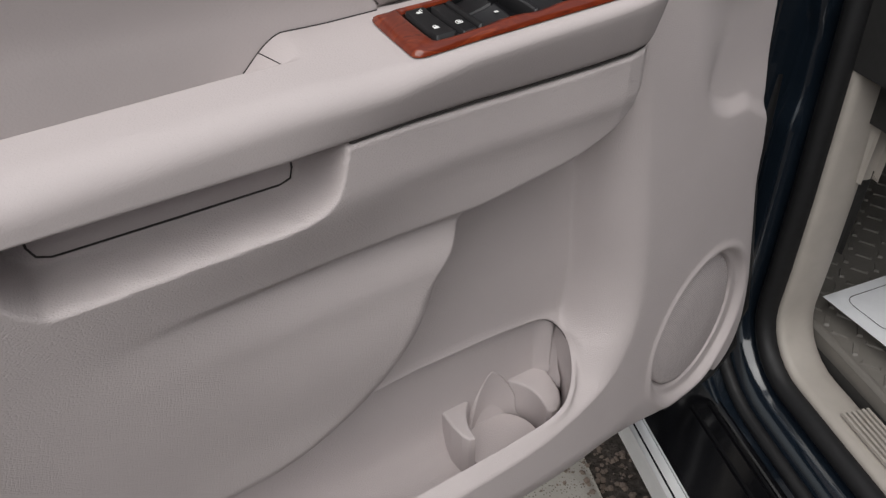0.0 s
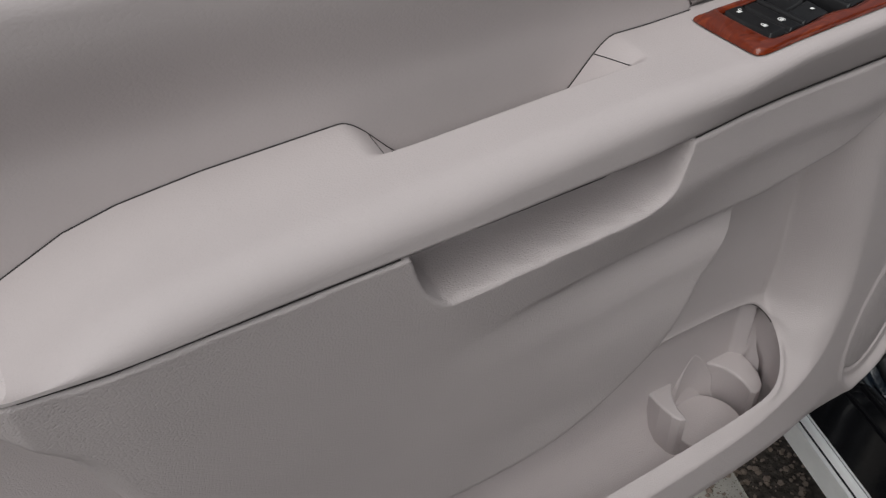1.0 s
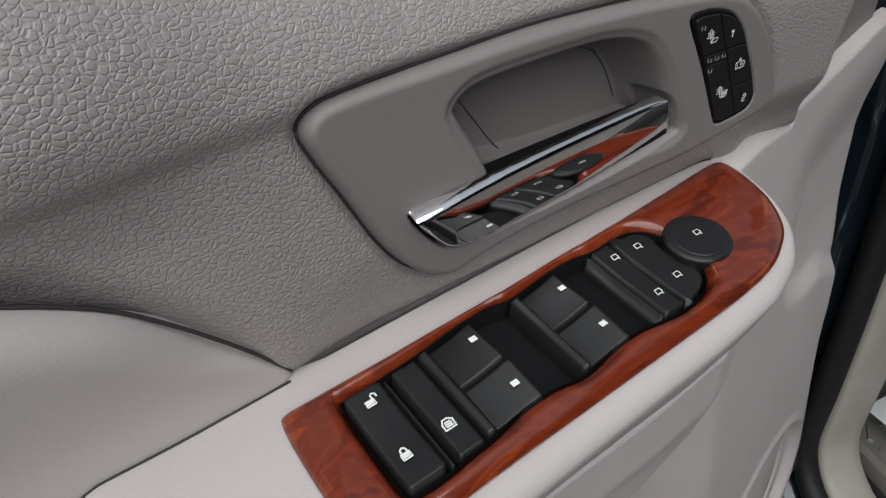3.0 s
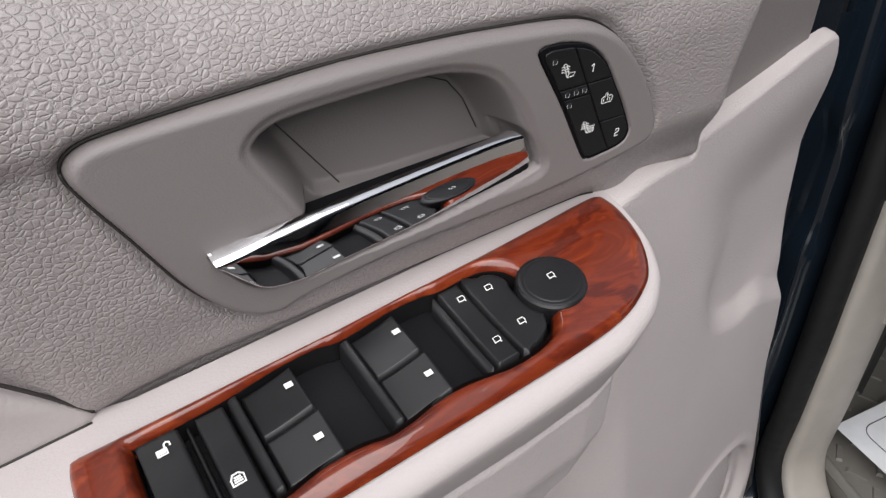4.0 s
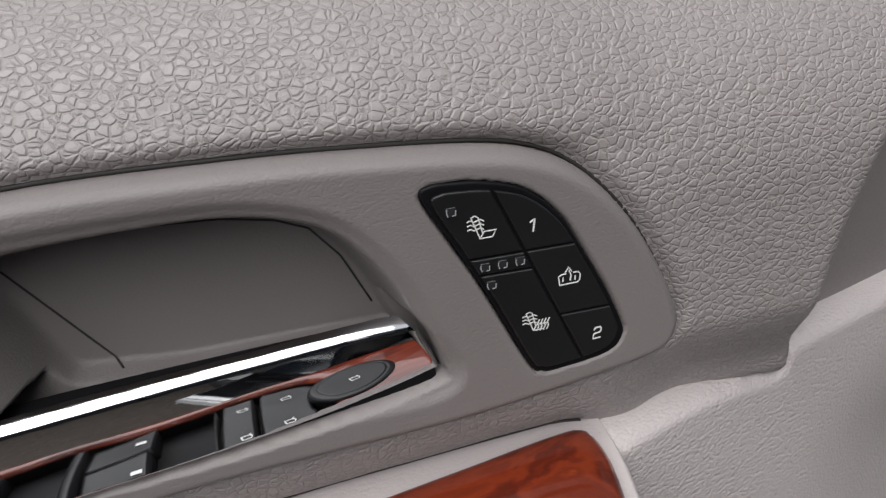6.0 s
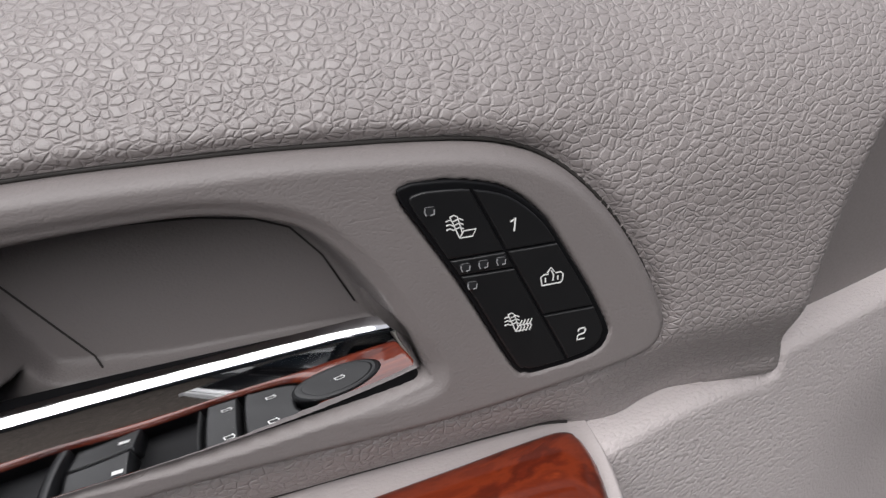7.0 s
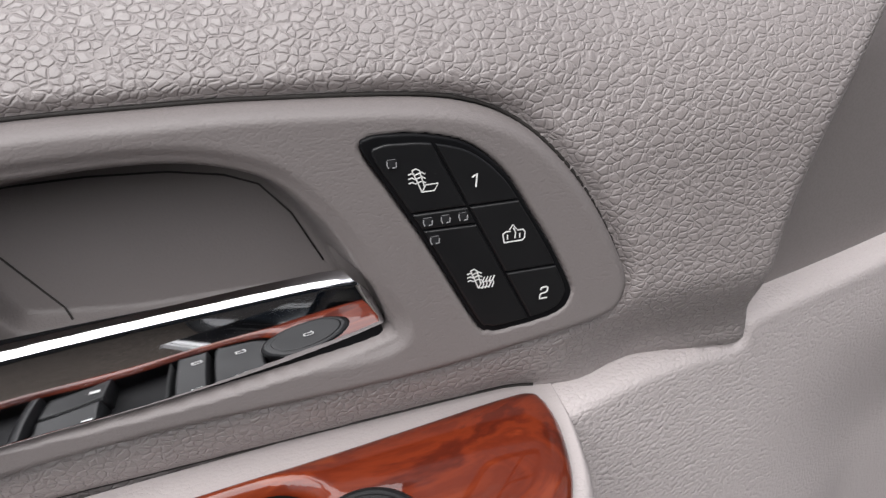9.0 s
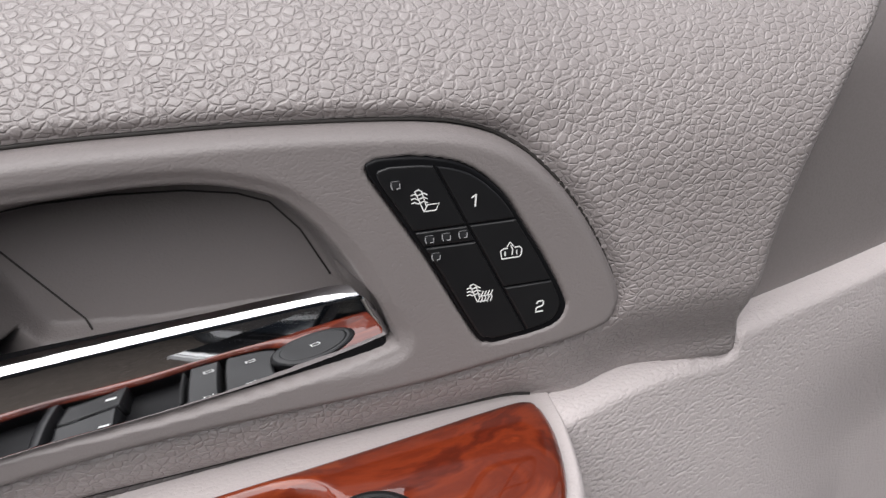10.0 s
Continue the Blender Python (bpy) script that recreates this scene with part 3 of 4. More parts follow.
def armrest():
    outline = [(-0.732, 0.030), (-0.732, 0.0), (-0.728, -0.025), (-0.718, -0.042), (-0.696, -0.051), (-0.64, -0.0535), (-0.45, -0.0525), (-0.30, -0.0495), (-0.20, -0.0475), (-0.10, -0.0455), (-0.03, -0.0445),
               (0.010, -0.0415), (0.034, -0.0335), (0.050, -0.0215), (0.0605, -0.004), (0.066, 0.018), (0.0665, 0.0345)]
    o = np.array(outline)
    s = np.r_[0, np.cumsum(np.hypot(*np.diff(o, axis=0).T))]
    fine = np.linspace(0, s[-1], 420)
    ox, oy = np.interp(fine, s, o[:, 0]), np.interp(fine, s, o[:, 1])
    for _ in range(12):
        ox[1:-1], oy[1:-1] = (ox[:-2] + 2 * ox[1:-1] + ox[2:]) / 4, (oy[:-2] + 2 * oy[1:-1] + oy[2:]) / 4
    sx = np.interp(fine / s[-1], [0, 0.075, 0.12, 0.90, 0.945, 1], [-0.7315, -0.723, -0.700, 0.030, 0.056, 0.0655])
    back_y = np.interp(sx, [-0.735, -0.6, -0.49, -0.2, -0.17, 0.07], [0.047, 0.049, 0.050, 0.052, 0.046, 0.042])
    cols = 64
    verts, faces = [], []
    for i in range(len(fine)):
        length = math.hypot(ox[i] - sx[i], oy[i] - back_y[i])
        rad_y = min(float(np.interp(ox[i], [-0.70, -0.45, -0.22, -0.16, 0.07], [0.024, 0.026, 0.018, 0.010, 0.008])), length * 0.8)
        rad = rad_y
        dx, dy = (ox[i] - sx[i]) / max(length, 1e-6), (oy[i] - back_y[i]) / max(length, 1e-6)
        seam = float(np.interp(ox[i], [-0.73, -0.65, -0.56, -0.48, -0.26, -0.1, 0.04, 0.07], [1.1375, 1.1355, 1.1375, 1.139, 1.1415, 1.1395, 1.1425, 1.143]))
        flat = [(k / (cols - 1)) * (length - rad) for k in range(cols)]
        for d in flat:
            x, y = sx[i] + dx * d, back_y[i] + dy * d
            z = arm_top(np.array(x), np.array(y)).item()
            verts.append((x, y, z))
        x0, y0 = sx[i] + dx * (length - rad), back_y[i] + dy * (length - rad)
        z0 = arm_top(np.array(x0), np.array(y0)).item()
        fall = min(rad * 0.9, z0 - seam - 0.003)
        for k in range(1, 11):
            a = math.pi / 2 * k / 10
            x, y = x0 + dx * rad * math.sin(a), y0 + dy * rad * math.sin(a)
            verts.append((x, y, z0 - fall * (1 - math.cos(a)) + 0.5 * (plate_z(x, y) - plate_z(x0, y0)) * math.cos(a)))
        zb = verts[-1][2]
        x, y = verts[-1][:2]
        for k in (0.15, 0.3, 0.45, 0.6, 0.75, 0.88, 0.965, 1.0):
            tuck = (0.0 if k < 0.9 else (0.0008 if k < 1 else 0.004)) + k**1.15 * tucked(ox[i])
            verts.append((x - dx * tuck, y - dy * tuck, zb + (seam - zb) * k))
    pts = np.array(verts)
    local = (pts - PLATE_N[:3, 3]) @ PLATE_N[:3, :3]
    under = (inside(local[:, 0], local[:, 1], SWITCH)[0] > -0.0038) & (local[:, 2] > -0.012)
    local[under, 2] = -0.019
    verts = (local @ PLATE_N[:3, :3].T + PLATE_N[:3, 3]).tolist()
    per = cols + 18
    for i in range(len(fine) - 1):
        for k in range(per - 1):
            faces.append((i * per + k, i * per + k + 1, (i + 1) * per + k + 1, (i + 1) * per + k))
    return raw("armrest", verts, faces, vinyl_arm, door, "light grey-beige armrest with a pull scoop behind it")


arm = armrest()
slab("tray_mat", [(-0.438, 0.0120), (-0.308, 0.0120), (-0.306, 0.043), (-0.440, 0.040)], -0.002, 0.0, lambda u, v, h: np.stack([u, v, arm_top(u, v) + 0.0015 + h], 1), tray_cloth, door, "grey ribbed mat in the pull scoop", 0.0004)

# the padded insert over the armrest
INSERT = loop([(-0.95, 1.304), (-0.75, 1.3015), (-0.514, 1.2965), (-0.42, 1.2945), (-0.364, 1.2915), (-0.30, 1.2820), (-0.27, 1.2730), (-0.24, 1.2565), (-0.22, 1.2385), (-0.20, 1.2160), (-0.189, 1.2015), (-0.184, 1.1930), (-0.192, 1.1855),
               (-0.222, 1.1845), (-0.252, 1.182), (-0.268, 1.175), (-0.284, 1.160), (-0.300, 1.140), (-0.312, 1.130), (-0.43, 1.124), (-0.442, 1.135), (-0.457, 1.154), (-0.472, 1.165), (-0.490, 1.1695),
               (-0.56, 1.164), (-0.63, 1.154), (-0.675, 1.142), (-0.72, 1.115), (-0.80, 1.09), (-0.95, 1.08)])


def insert_depth(x, z, sd):
    y = 0.0445 - 0.010 * smooth((z - 1.20) / 0.07) - 0.007 * smooth((-0.45 - x) / 0.2) * smooth((z - 1.2) / 0.08)
    upper = smooth((z - 1.196) / 0.03)
    return y + (0.002 + 0.012 * upper) * (1 - roundover(sd / (0.003 + 0.015 * upper)))


field("insert_panel", INSERT, 0.0025, insert_depth, upright, vinyl_soft, door, "padded grey-beige door insert with a rolled upper edge")

# ---------------------------------------------------------------- upper panel
BEZEL = loop([(-0.1640, 1.2915), (-0.1590, 1.2985), (-0.1466, 1.3012), (-0.111, 1.3030), (-0.0687, 1.3050), (-0.0325, 1.3045), (-0.0065, 1.3034), (0.027, 1.3004), (0.0433, 1.2966), (0.0550, 1.2902),
              (0.0645, 1.2810), (0.0725, 1.2700), (0.0796, 1.2568), (0.0843, 1.2450), (0.0846, 1.2395), (0.0815, 1.2335), (0.0730, 1.2300), (0.0477, 1.2262), (0.0143, 1.2228), (-0.0498, 1.2205),
              (-0.0942, 1.2155), (-0.1078, 1.2120), (-0.1179, 1.2136), (-0.1286, 1.2213), (-0.1398, 1.2368), (-0.1522, 1.2631), (-0.1609, 1.2812)])
UPPER = loop([(-0.95, 1.295), (-0.75, 1.2925), (-0.514, 1.2875), (-0.42, 1.2855), (-0.364, 1.2825), (-0.303, 1.2730), (-0.277, 1.2650), (-0.249, 1.2490), (-0.229, 1.2310), (-0.208, 1.2080), (-0.195, 1.1910), (-0.180, 1.1815), (-0.155, 1.1840), (-0.12, 1.1865),
              (-0.06, 1.1915), (0.0, 1.1960), (0.05, 1.1985), (0.075, 1.2000), (0.10, 1.2010), (0.128, 1.1990), (0.1385, 1.1985), (0.1412, 1.202), (0.1415, 1.22), (0.142, 1.235), (0.145, 1.2510), (0.150, 1.2660), (0.157, 1.2815), (0.169, 1.298), (0.182, 1.311), (0.195, 1.325), (0.206, 1.338), (0.205, 1.3475),
              (0.10, 1.348), (0.0, 1.348), (-0.10, 1.350), (-0.20, 1.358), (-0.28, 1.367), (-0.38, 1.371), (-0.95, 1.371)])


def bezel_plane(x, z):
    return 0.0298 - 0.0666 * (x - 0.0068) + 0.0395 * (z - 1.2663)


def roll_back(z, start, radius):
    """How far a surface has turned back over a rounded shoulder."""
    return radius - np.sqrt(radius**2 - np.clip(z - start, 0, radius * 0.97) ** 2)


def upper_depth(x, z, sd):
    base = np.interp(x, [-0.95, -0.4, -0.17, 0.08, 0.14, 0.25], [0.050, 0.048, 0.0395, 0.0245, 0.021, 0.021])
    y = base + 0.0048 + 0.0395 * (z - 1.2663)
    y = y - 0.003 * smooth((z - 1.292) / 0.012) * (1 - smooth((x - 0.04) / 0.05)) + roll_back(z, np.interp(x, [-0.26, -0.12, 0.0, 0.08], [1.316, 1.286, 1.284, 1.276]), 0.067)
    y = y + 0.004 * np.exp(-((dist(x, z, BEZEL) + 0.0004) / 0.0022) ** 2)
    low = smooth((1.30 - z) / 0.05) * smooth((x + 0.19) / 0.05)
    y = y + (0.0035 + 0.0095 * smooth((x - 0.06) / 0.04)) * low * smooth((1.238 - z) / 0.034)
    y = y + 0.007 * (1 - roundover((z - 1.2030 - 0.0527 * x) / 0.013)) * smooth((x + 0.20) / 0.03) * (1 - smooth((x - 0.05) / 0.03))
    y = y - 0.012 * smooth((z - 1.268) / 0.050) * smooth((-0.170 - x) / 0.08)
    y = y + (0.001 + 0.010 * smooth((-0.174 - x) / 0.04)) * (1 - smooth(sd / 0.028)) * smooth((1.31 - z) / 0.01) * (1 - smooth((x - 0.03) / 0.05))
    side = smooth((x - 0.10) / 0.04)
    return y + (0.004 + 0.006 * smooth((-0.165 - x) / 0.02)) * (1 - roundover(sd / 0.006)) + (0.016 * side * smooth((z - 1.205) / 0.02) ) * (1 - roundover(sd / 0.010))


field("upper_panel", UPPER, 0.002, upper_depth, upright, leather_dark, door, "taupe leather-grained upper door panel", [BEZEL + (BEZEL.mean(0) - BEZEL) * np.array([0.05, 0.10])])
field("front_trim", loop([(0.135, 1.200), (0.15, 1.203), (0.25, 1.203), (0.303, 1.199), (0.308, 1.25), (0.313, 1.31), (0.316, 1.35), (0.30, 1.358), (0.19, 1.358), (0.15, 1.355), (0.132, 1.3)]), 0.003,
      lambda x, z, sd: 0.053 + 0.205 * (x - 0.15) + roll_back(z, 1.284, 0.075), upright, plastic_smooth, door, "smooth taupe trim towards the hinge")

ledge_x = np.linspace(-0.95, 0.35, 60)
ledge_rise = np.interp(ledge_x, [-0.38, -0.28, -0.20, -0.10, 0.0], [0.023, 0.019, 0.010, 0.002, 0.0])
ledge_y = np.where(ledge_x < 0.1, upper_depth(ledge_x, 1.3455 + ledge_rise, np.full(60, 0.02)), np.interp(ledge_x, [0.08, 0.14, 0.20, 0.35], [0.071, 0.068, 0.081, 0.106])) + 0.003
rows = [np.stack([ledge_x, ledge_y + dy, z + ledge_rise], 1) for dy, z in ((-0.004, 1.3455), (0.006, 1.3485), (0.02, 1.350), (0.04, 1.350), (0.046, 1.346), (0.046, 1.32))]
raw("window_ledge", np.concatenate(rows), [(r * 60 + i, r * 60 + i + 1, (r + 1) * 60 + i + 1, (r + 1) * 60 + i) for r in range(5) for i in range(59)], leather_dark, door, "rounded top of the door panel under the window")
tube("window_seal", np.stack([ledge_x, ledge_y + 0.054, 1.347 + ledge_rise], 1), 0.008, black_rubber, door, "black rubber window seal")

# the handle's bezel with its finger hollow
HOLLOW = loop([(-0.108, 1.285), (-0.1005, 1.2915), (-0.086, 1.2940), (-0.05, 1.2948), (-0.031, 1.294), (-0.018, 1.291), (-0.008, 1.286), (0.0, 1.277), (0.007, 1.2655), (0.0125, 1.252), (0.0170, 1.241), (0.0100, 1.236),
               (-0.02, 1.236), (-0.06, 1.236), (-0.080, 1.2365), (-0.090, 1.245), (-0.098, 1.262), (-0.106, 1.277)])
SLOT = loop([(-0.1300, 1.2480), (-0.125, 1.2500), (-0.089, 1.2530), (-0.045, 1.2560), (0.0, 1.2600), (0.0097, 1.257), (0.0152, 1.2425), (0.0134, 1.2372), (-0.0144, 1.2324), (-0.045, 1.2288), (-0.083, 1.2264), (-0.099, 1.2246), (-0.113, 1.2270), (-0.121, 1.2335)])
PAD = loop([(0.0130, 1.2905), (0.0150, 1.2928), (0.0198, 1.2929), (0.0281, 1.2919), (0.0381, 1.2884), (0.0468, 1.2803), (0.0528, 1.2700), (0.0594, 1.2576), (0.0643, 1.2464), (0.0648, 1.2425), (0.0624, 1.2388), (0.0564, 1.2370),
            (0.0448, 1.2359), (0.0415, 1.2366), (0.0383, 1.2395), (0.0267, 1.2643), (0.0189, 1.2792)])


def bezel_depth(x, z, sd):
    y = bezel_plane(x, z) + 0.0075 * (1 - roundover(sd / 0.0040))
    h = dist(x, z, HOLLOW)
    soft = 0.009 + 0.005 * smooth((-0.045 - x) / 0.05)
    slot = 0.022 * smooth(dist(x, z, SLOT) / 0.002)
    return y + np.maximum(0.029 * smooth(h / soft), slot) + 0.0016 * smooth((h + 0.004) / 0.004) + 0.005 * smooth((dist(x, z, PAD) + 0.0012) / 0.001)


bezel = field("handle_bezel", BEZEL, 0.0008, bezel_depth, upright, plastic_taupe, door, "taupe plastic handle bezel with a finger hollow")
LEVER = loop([(-0.1303, 1.2495), (-0.124, 1.2516), (-0.089, 1.2548), (-0.045, 1.2570), (-0.0016, 1.2583), (0.0067, 1.2562), (0.0110, 1.250), (0.0141, 1.2425), (0.0122, 1.2388), (-0.0144, 1.2338), (-0.045, 1.2303), (-0.08, 1.2278), (-0.098, 1.2262), (-0.1116, 1.2282), (-0.1193, 1.2338)])


def lever_depth(x, z, sd):
    top = np.interp(x, [-0.13, -0.11, -0.089, -0.065, -0.045, -0.024, -0.010, -0.003, 0.003, 0.0128], [1.2507, 1.2535, 1.2555, 1.2568, 1.2577, 1.2584, 1.2588, 1.2588, 1.2586, 1.2576])
    foot = np.interp(x, [-0.13, -0.112, -0.098, -0.080, -0.045, -0.0144, 0.0128], [1.240, 1.2285, 1.2262, 1.2278, 1.2303, 1.2338, 1.2392])
    t, h = top - z, z - foot
    y = bezel_plane(x, 1.24 + 0 * z) + 0.0010 + 0.07 * (x + 0.05) - 0.215 * h + 5.6 * h**2
    y = y + 0.0085 * (1 - roundover(t / 0.0034))
    return y + 0.005 * (1 - roundover(sd / 0.0014)) * smooth((t - 0.002) / 0.010)


lever = field("door_lever", LEVER, 0.0006, lever_depth, upright, chrome, door, "polished chrome inside door lever")
slab("lever_back", LEVER - np.array((0, 0.0058)), -0.014, -0.005, lambda u, v, h: np.stack([u, bezel_plane(u, v) - h, v], 1), black_satin, door, "dark back of the door lever", 0.002)

# dark joints between the mouldings


def joint(points, radius=0.0005, host=None):
    tube("joint", points, radius, joint_dark, host or door, "dark joint between mouldings", 6)


xs = np.concatenate([np.linspace(-0.722, -0.49, 40), np.linspace(-0.486, -0.43, 16), np.linspace(-0.42, -0.32, 8), np.linspace(-0.314, -0.25, 18), np.linspace(-0.24, -0.186, 10)])
line = []
for x in xs:
    z = 1.17
    for _ in range(8):
        y = insert_depth(np.array(x), np.array(z), np.array(0.02)).item()
        z = arm_top(np.array(x), np.array(y)).item()
    line.append((x, y - 0.0006, z + 0.0002 + 0.0018 * (-0.442 < x < -0.306)))
joint(line)
line = []
for x in np.linspace(-0.166, 0.060, 50):
    z = 1.203
    for _ in range(8):
        y = upper_depth(np.array([x]), np.array([z]), np.maximum(dist(np.array([x]), np.array([z]), UPPER), 0))[0]
        z = arm_top(np.array(x), np.array(y)).item()
    line.append((x, y - 0.0002, z + 0.0002))
joint(line, 0.0005)
crest = INSERT[(INSERT[:, 1] > 1.194)]
crest = crest[np.argsort(crest[:, 0])]
crest = crest[crest[:, 0] < -0.184] + np.array((0, 0.0006))
joint(upright(crest[:, 0], crest[:, 1], np.interp(crest[:, 0], [-0.95, -0.65, -0.45, -0.23, -0.185], [0.041, 0.041, 0.0475, 0.0475, 0.0455])).tolist(), 0.0008)
along = np.roll(BEZEL, -1, 0) - np.roll(BEZEL, 1, 0)
along /= np.linalg.norm(along, axis=1)[:, None]
ring = BEZEL + 0.0005 * np.stack([-along[:, 1], along[:, 0]], 1)
ring = np.concatenate([ring, ring[:1]])
joint(upright(ring[:, 0], ring[:, 1], upper_depth(ring[:, 0], ring[:, 1], np.full(len(ring), 0.02)) - 0.0004).tolist(), 0.0006)
for x, y1 in ((-0.2785, 0.044), (-0.4625, 0.041)):
    ys = np.linspace(0.009 if x > -0.4 else 0.001, y1, 12)
    lean = 0.16 if x > -0.4 else -0.05
    joint([(x + lean * (y1 - y), y, arm_top(np.array(x + lean * (y1 - y)), np.array(y)).item() + 0.0001) for y in ys], 0.0004)
lid_edge = [(-0.4528, 1.136), (-0.4528, 1.102), (-0.4493, 1.0942), (-0.441, 1.0912), (-0.36, 1.0930), (-0.289, 1.0952), (-0.2807, 1.0982), (-0.2787, 1.106), (-0.2787, 1.139)]
joint([(x, 0.0080, z) for x, z in lid_edge], 0.0009)
for x0, x1 in ((-0.690, -0.4885), (-0.2535, 0.050)):
    run = np.linspace(x0, x1, 60)
    seam_z = np.interp(run, [-0.73, -0.65, -0.56, -0.48, -0.26, -0.1, 0.04, 0.07], [1.1375, 1.1355, 1.1375, 1.139, 1.1415, 1.1395, 1.1425, 1.143]) - 0.0010
    joint(upright(run, seam_z, band_line(run) + tucked(run) + 0.0012).tolist(), 0.0010)
deep = np.array([(-0.083, 1.2825), (-0.073, 1.2832), (-0.054, 1.2832), (-0.034, 1.2818), (-0.020, 1.2790), (-0.0115, 1.2752), (-0.004, 1.2655), (0.003, 1.2495)])
joint(upright(deep[:, 0], deep[:, 1], bezel_depth(deep[:, 0], deep[:, 1], np.full(len(deep), 0.02)) - 0.0001).tolist(), 0.0003)
deep = np.stack([np.linspace(-0.088, -0.0665, 14), np.linspace(1.277, 1.2448, 14)], 1)
joint(upright(deep[:, 0], deep[:, 1], bezel_depth(deep[:, 0], deep[:, 1], np.full(len(deep), 0.02)) - 0.0001).tolist(), 0.0003)

# ---------------------------------------------------------------- seat heating and memory switch pad


def on_pad(u, v, h):
    return np.stack([u, 0.0274 - 0.0608 * (u - 0.0412) + 0.0177 * (v - 1.2651) - h, v], 1)


PAD_RIM = PAD + (PAD - PAD.mean(0)) * np.array([0.045, 0.045])
pad = slab("seat_switch", PAD_RIM, -0.006, 0.0002, on_pad, black_satin, door, "black seat heating and memory switch pad", 0.0006)


def cut(poly, a, b, gap):
    """The piece of a closed curve to the left of the line from a to b, held off it by a gap."""
    a, b = np.array(a, float), np.array(b, float)
    d = (b - a) / np.linalg.norm(b - a)
    nrm = np.array((-d[1], d[0]))
    out = []
    for p, q in zip(poly, np.roll(poly, -1, 0)):
        sp, sq = (p - a) @ nrm - gap, (q - a) @ nrm - gap
        if sp >= 0:
            out.append(p)
        if (sp >= 0) != (sq >= 0):
            out.append(p + (q - p) * sp / (sp - sq))
    return np.array(out)


PAD_IN = PAD + (PAD.mean(0) - PAD) * np.array([0.045, 0.03])
split_a, split_b = (0.0291, 1.2910), (0.0532, 1.2378)
west, east = cut(PAD_IN, split_b, split_a, 0.00035), cut(PAD_IN, split_a, split_b, 0.00035)
row_a, row_b, row_c = ((0.0, 1.2738), (0.1, 1.2727)), ((0.0, 1.2693), (0.1, 1.2668)), ((0.0, 1.2534), (0.1, 1.2520))
for shape in (cut(west, *row_a, 0.0003), cut(cut(west, row_a[1], row_a[0], 0.0003), *row_b, 0.0003), cut(west, row_b[1], row_b[0], 0.0003),
              cut(east, *row_a, 0.0003), cut(cut(east, row_a[1], row_a[0], 0.0003), *row_c, 0.0003), cut(east, row_c[1], row_c[0], 0.0003)):
    keep = [shape[0]]
    for p in shape[1:]:
        if np.hypot(*(p - keep[-1])) > 0.0004:
            keep.append(p)
    if np.hypot(*(keep[0] - keep[-1])) < 0.0004:
        keep.pop()
    slab("button", keep, -0.001, 0.0009, on_pad, black_plastic, pad, "", 0.0005)
LIFT = 0.0009


def pad_sign(lines, cu, cv, size, width=0.00030):
    strokes("symbol", [[(cu + size * a, cv + size * b) for a, b in line] for line in lines], width, on_pad, pad, LIFT)


wave = [[(-1.15 + 0.25 * k, 0.72 - 0.34 * r + 0.09 * math.sin(k * 2.1)) for k in range(6)] for r in range(3)]
seat_back = [[(-0.85, 1.0), (-0.55, 1.12), (-0.30, 0.95), (0.0, -0.35)], [(-0.85, 1.0), (-0.55, 0.2), (-0.22, -0.75)]]
cushion = [[(-0.22, -0.75), (0.75, -0.75), (1.05, -0.22), (0.12, -0.22), (-0.22, -0.75)]]
pad_sign(seat_back + cushion + wave, 0.0262, 1.2816, 0.0033)
rays = [[(0.1 + 0.3 * k, -0.85), (0.28 + 0.3 * k, -0.45), (0.18 + 0.3 * k, -0.15), (0.36 + 0.3 * k, 0.22)] for k in range(4)]
pad_sign(seat_back + cushion + wave + rays, 0.0396, 1.2520, 0.0031)
mirror = [[(-0.95, -0.55), (-1.05, 0.25), (-0.75, 0.45), (-0.35, 0.45)], [(0.35, 0.45), (0.85, 0.45), (1.05, 0.2), (1.0, -0.4), (0.8, -0.6), (-0.95, -0.6)], [(-0.62, -0.28), (-0.62, 0.12)], [(0.55, -0.28), (0.55, 0.12)],
          [(0.08, -0.25), (0.16, 0.25), (-0.05, 0.75)], [(-0.4, 0.62), (-0.08, 1.05), (0.22, 0.62)]]
pad_sign(mirror, 0.0491, 1.2635, 0.0029, 0.00034)
for cu, cv in ((0.0186, 1.2873), (0.0264, 1.2710), (0.0310, 1.2710), (0.0356, 1.2710), (0.0279, 1.2657)):
    slab("indicator", box2(cu - 0.0013, cu + 0.0013, cv - 0.0012, cv + 0.0012, 0.0004, 2), 0.0006, 0.0012, on_pad, clear_lens, pad, "small dark indicator window", 0.0002)
    strokes("symbol", [[(cu - 0.0011, cv + 0.0008), (cu - 0.0012, cv), (cu - 0.0009, cv - 0.0009)], [(cu + 0.0002, cv - 0.0009), (cu + 0.0010, cv - 0.0008), (cu + 0.0011, cv + 0.0004)]], 0.00028, on_pad, pad, 0.0012, lens_edge, "pale moulded edge of an indicator window")


def numeral(text, lines, cu, cv, size):
    made = strokes("numeral", [[(cu + size * a, cv + size * b) for a, b in line] for line in lines], 0.00042, on_pad, pad, LIFT, None, f'white printed figure "{text}"')
    return made


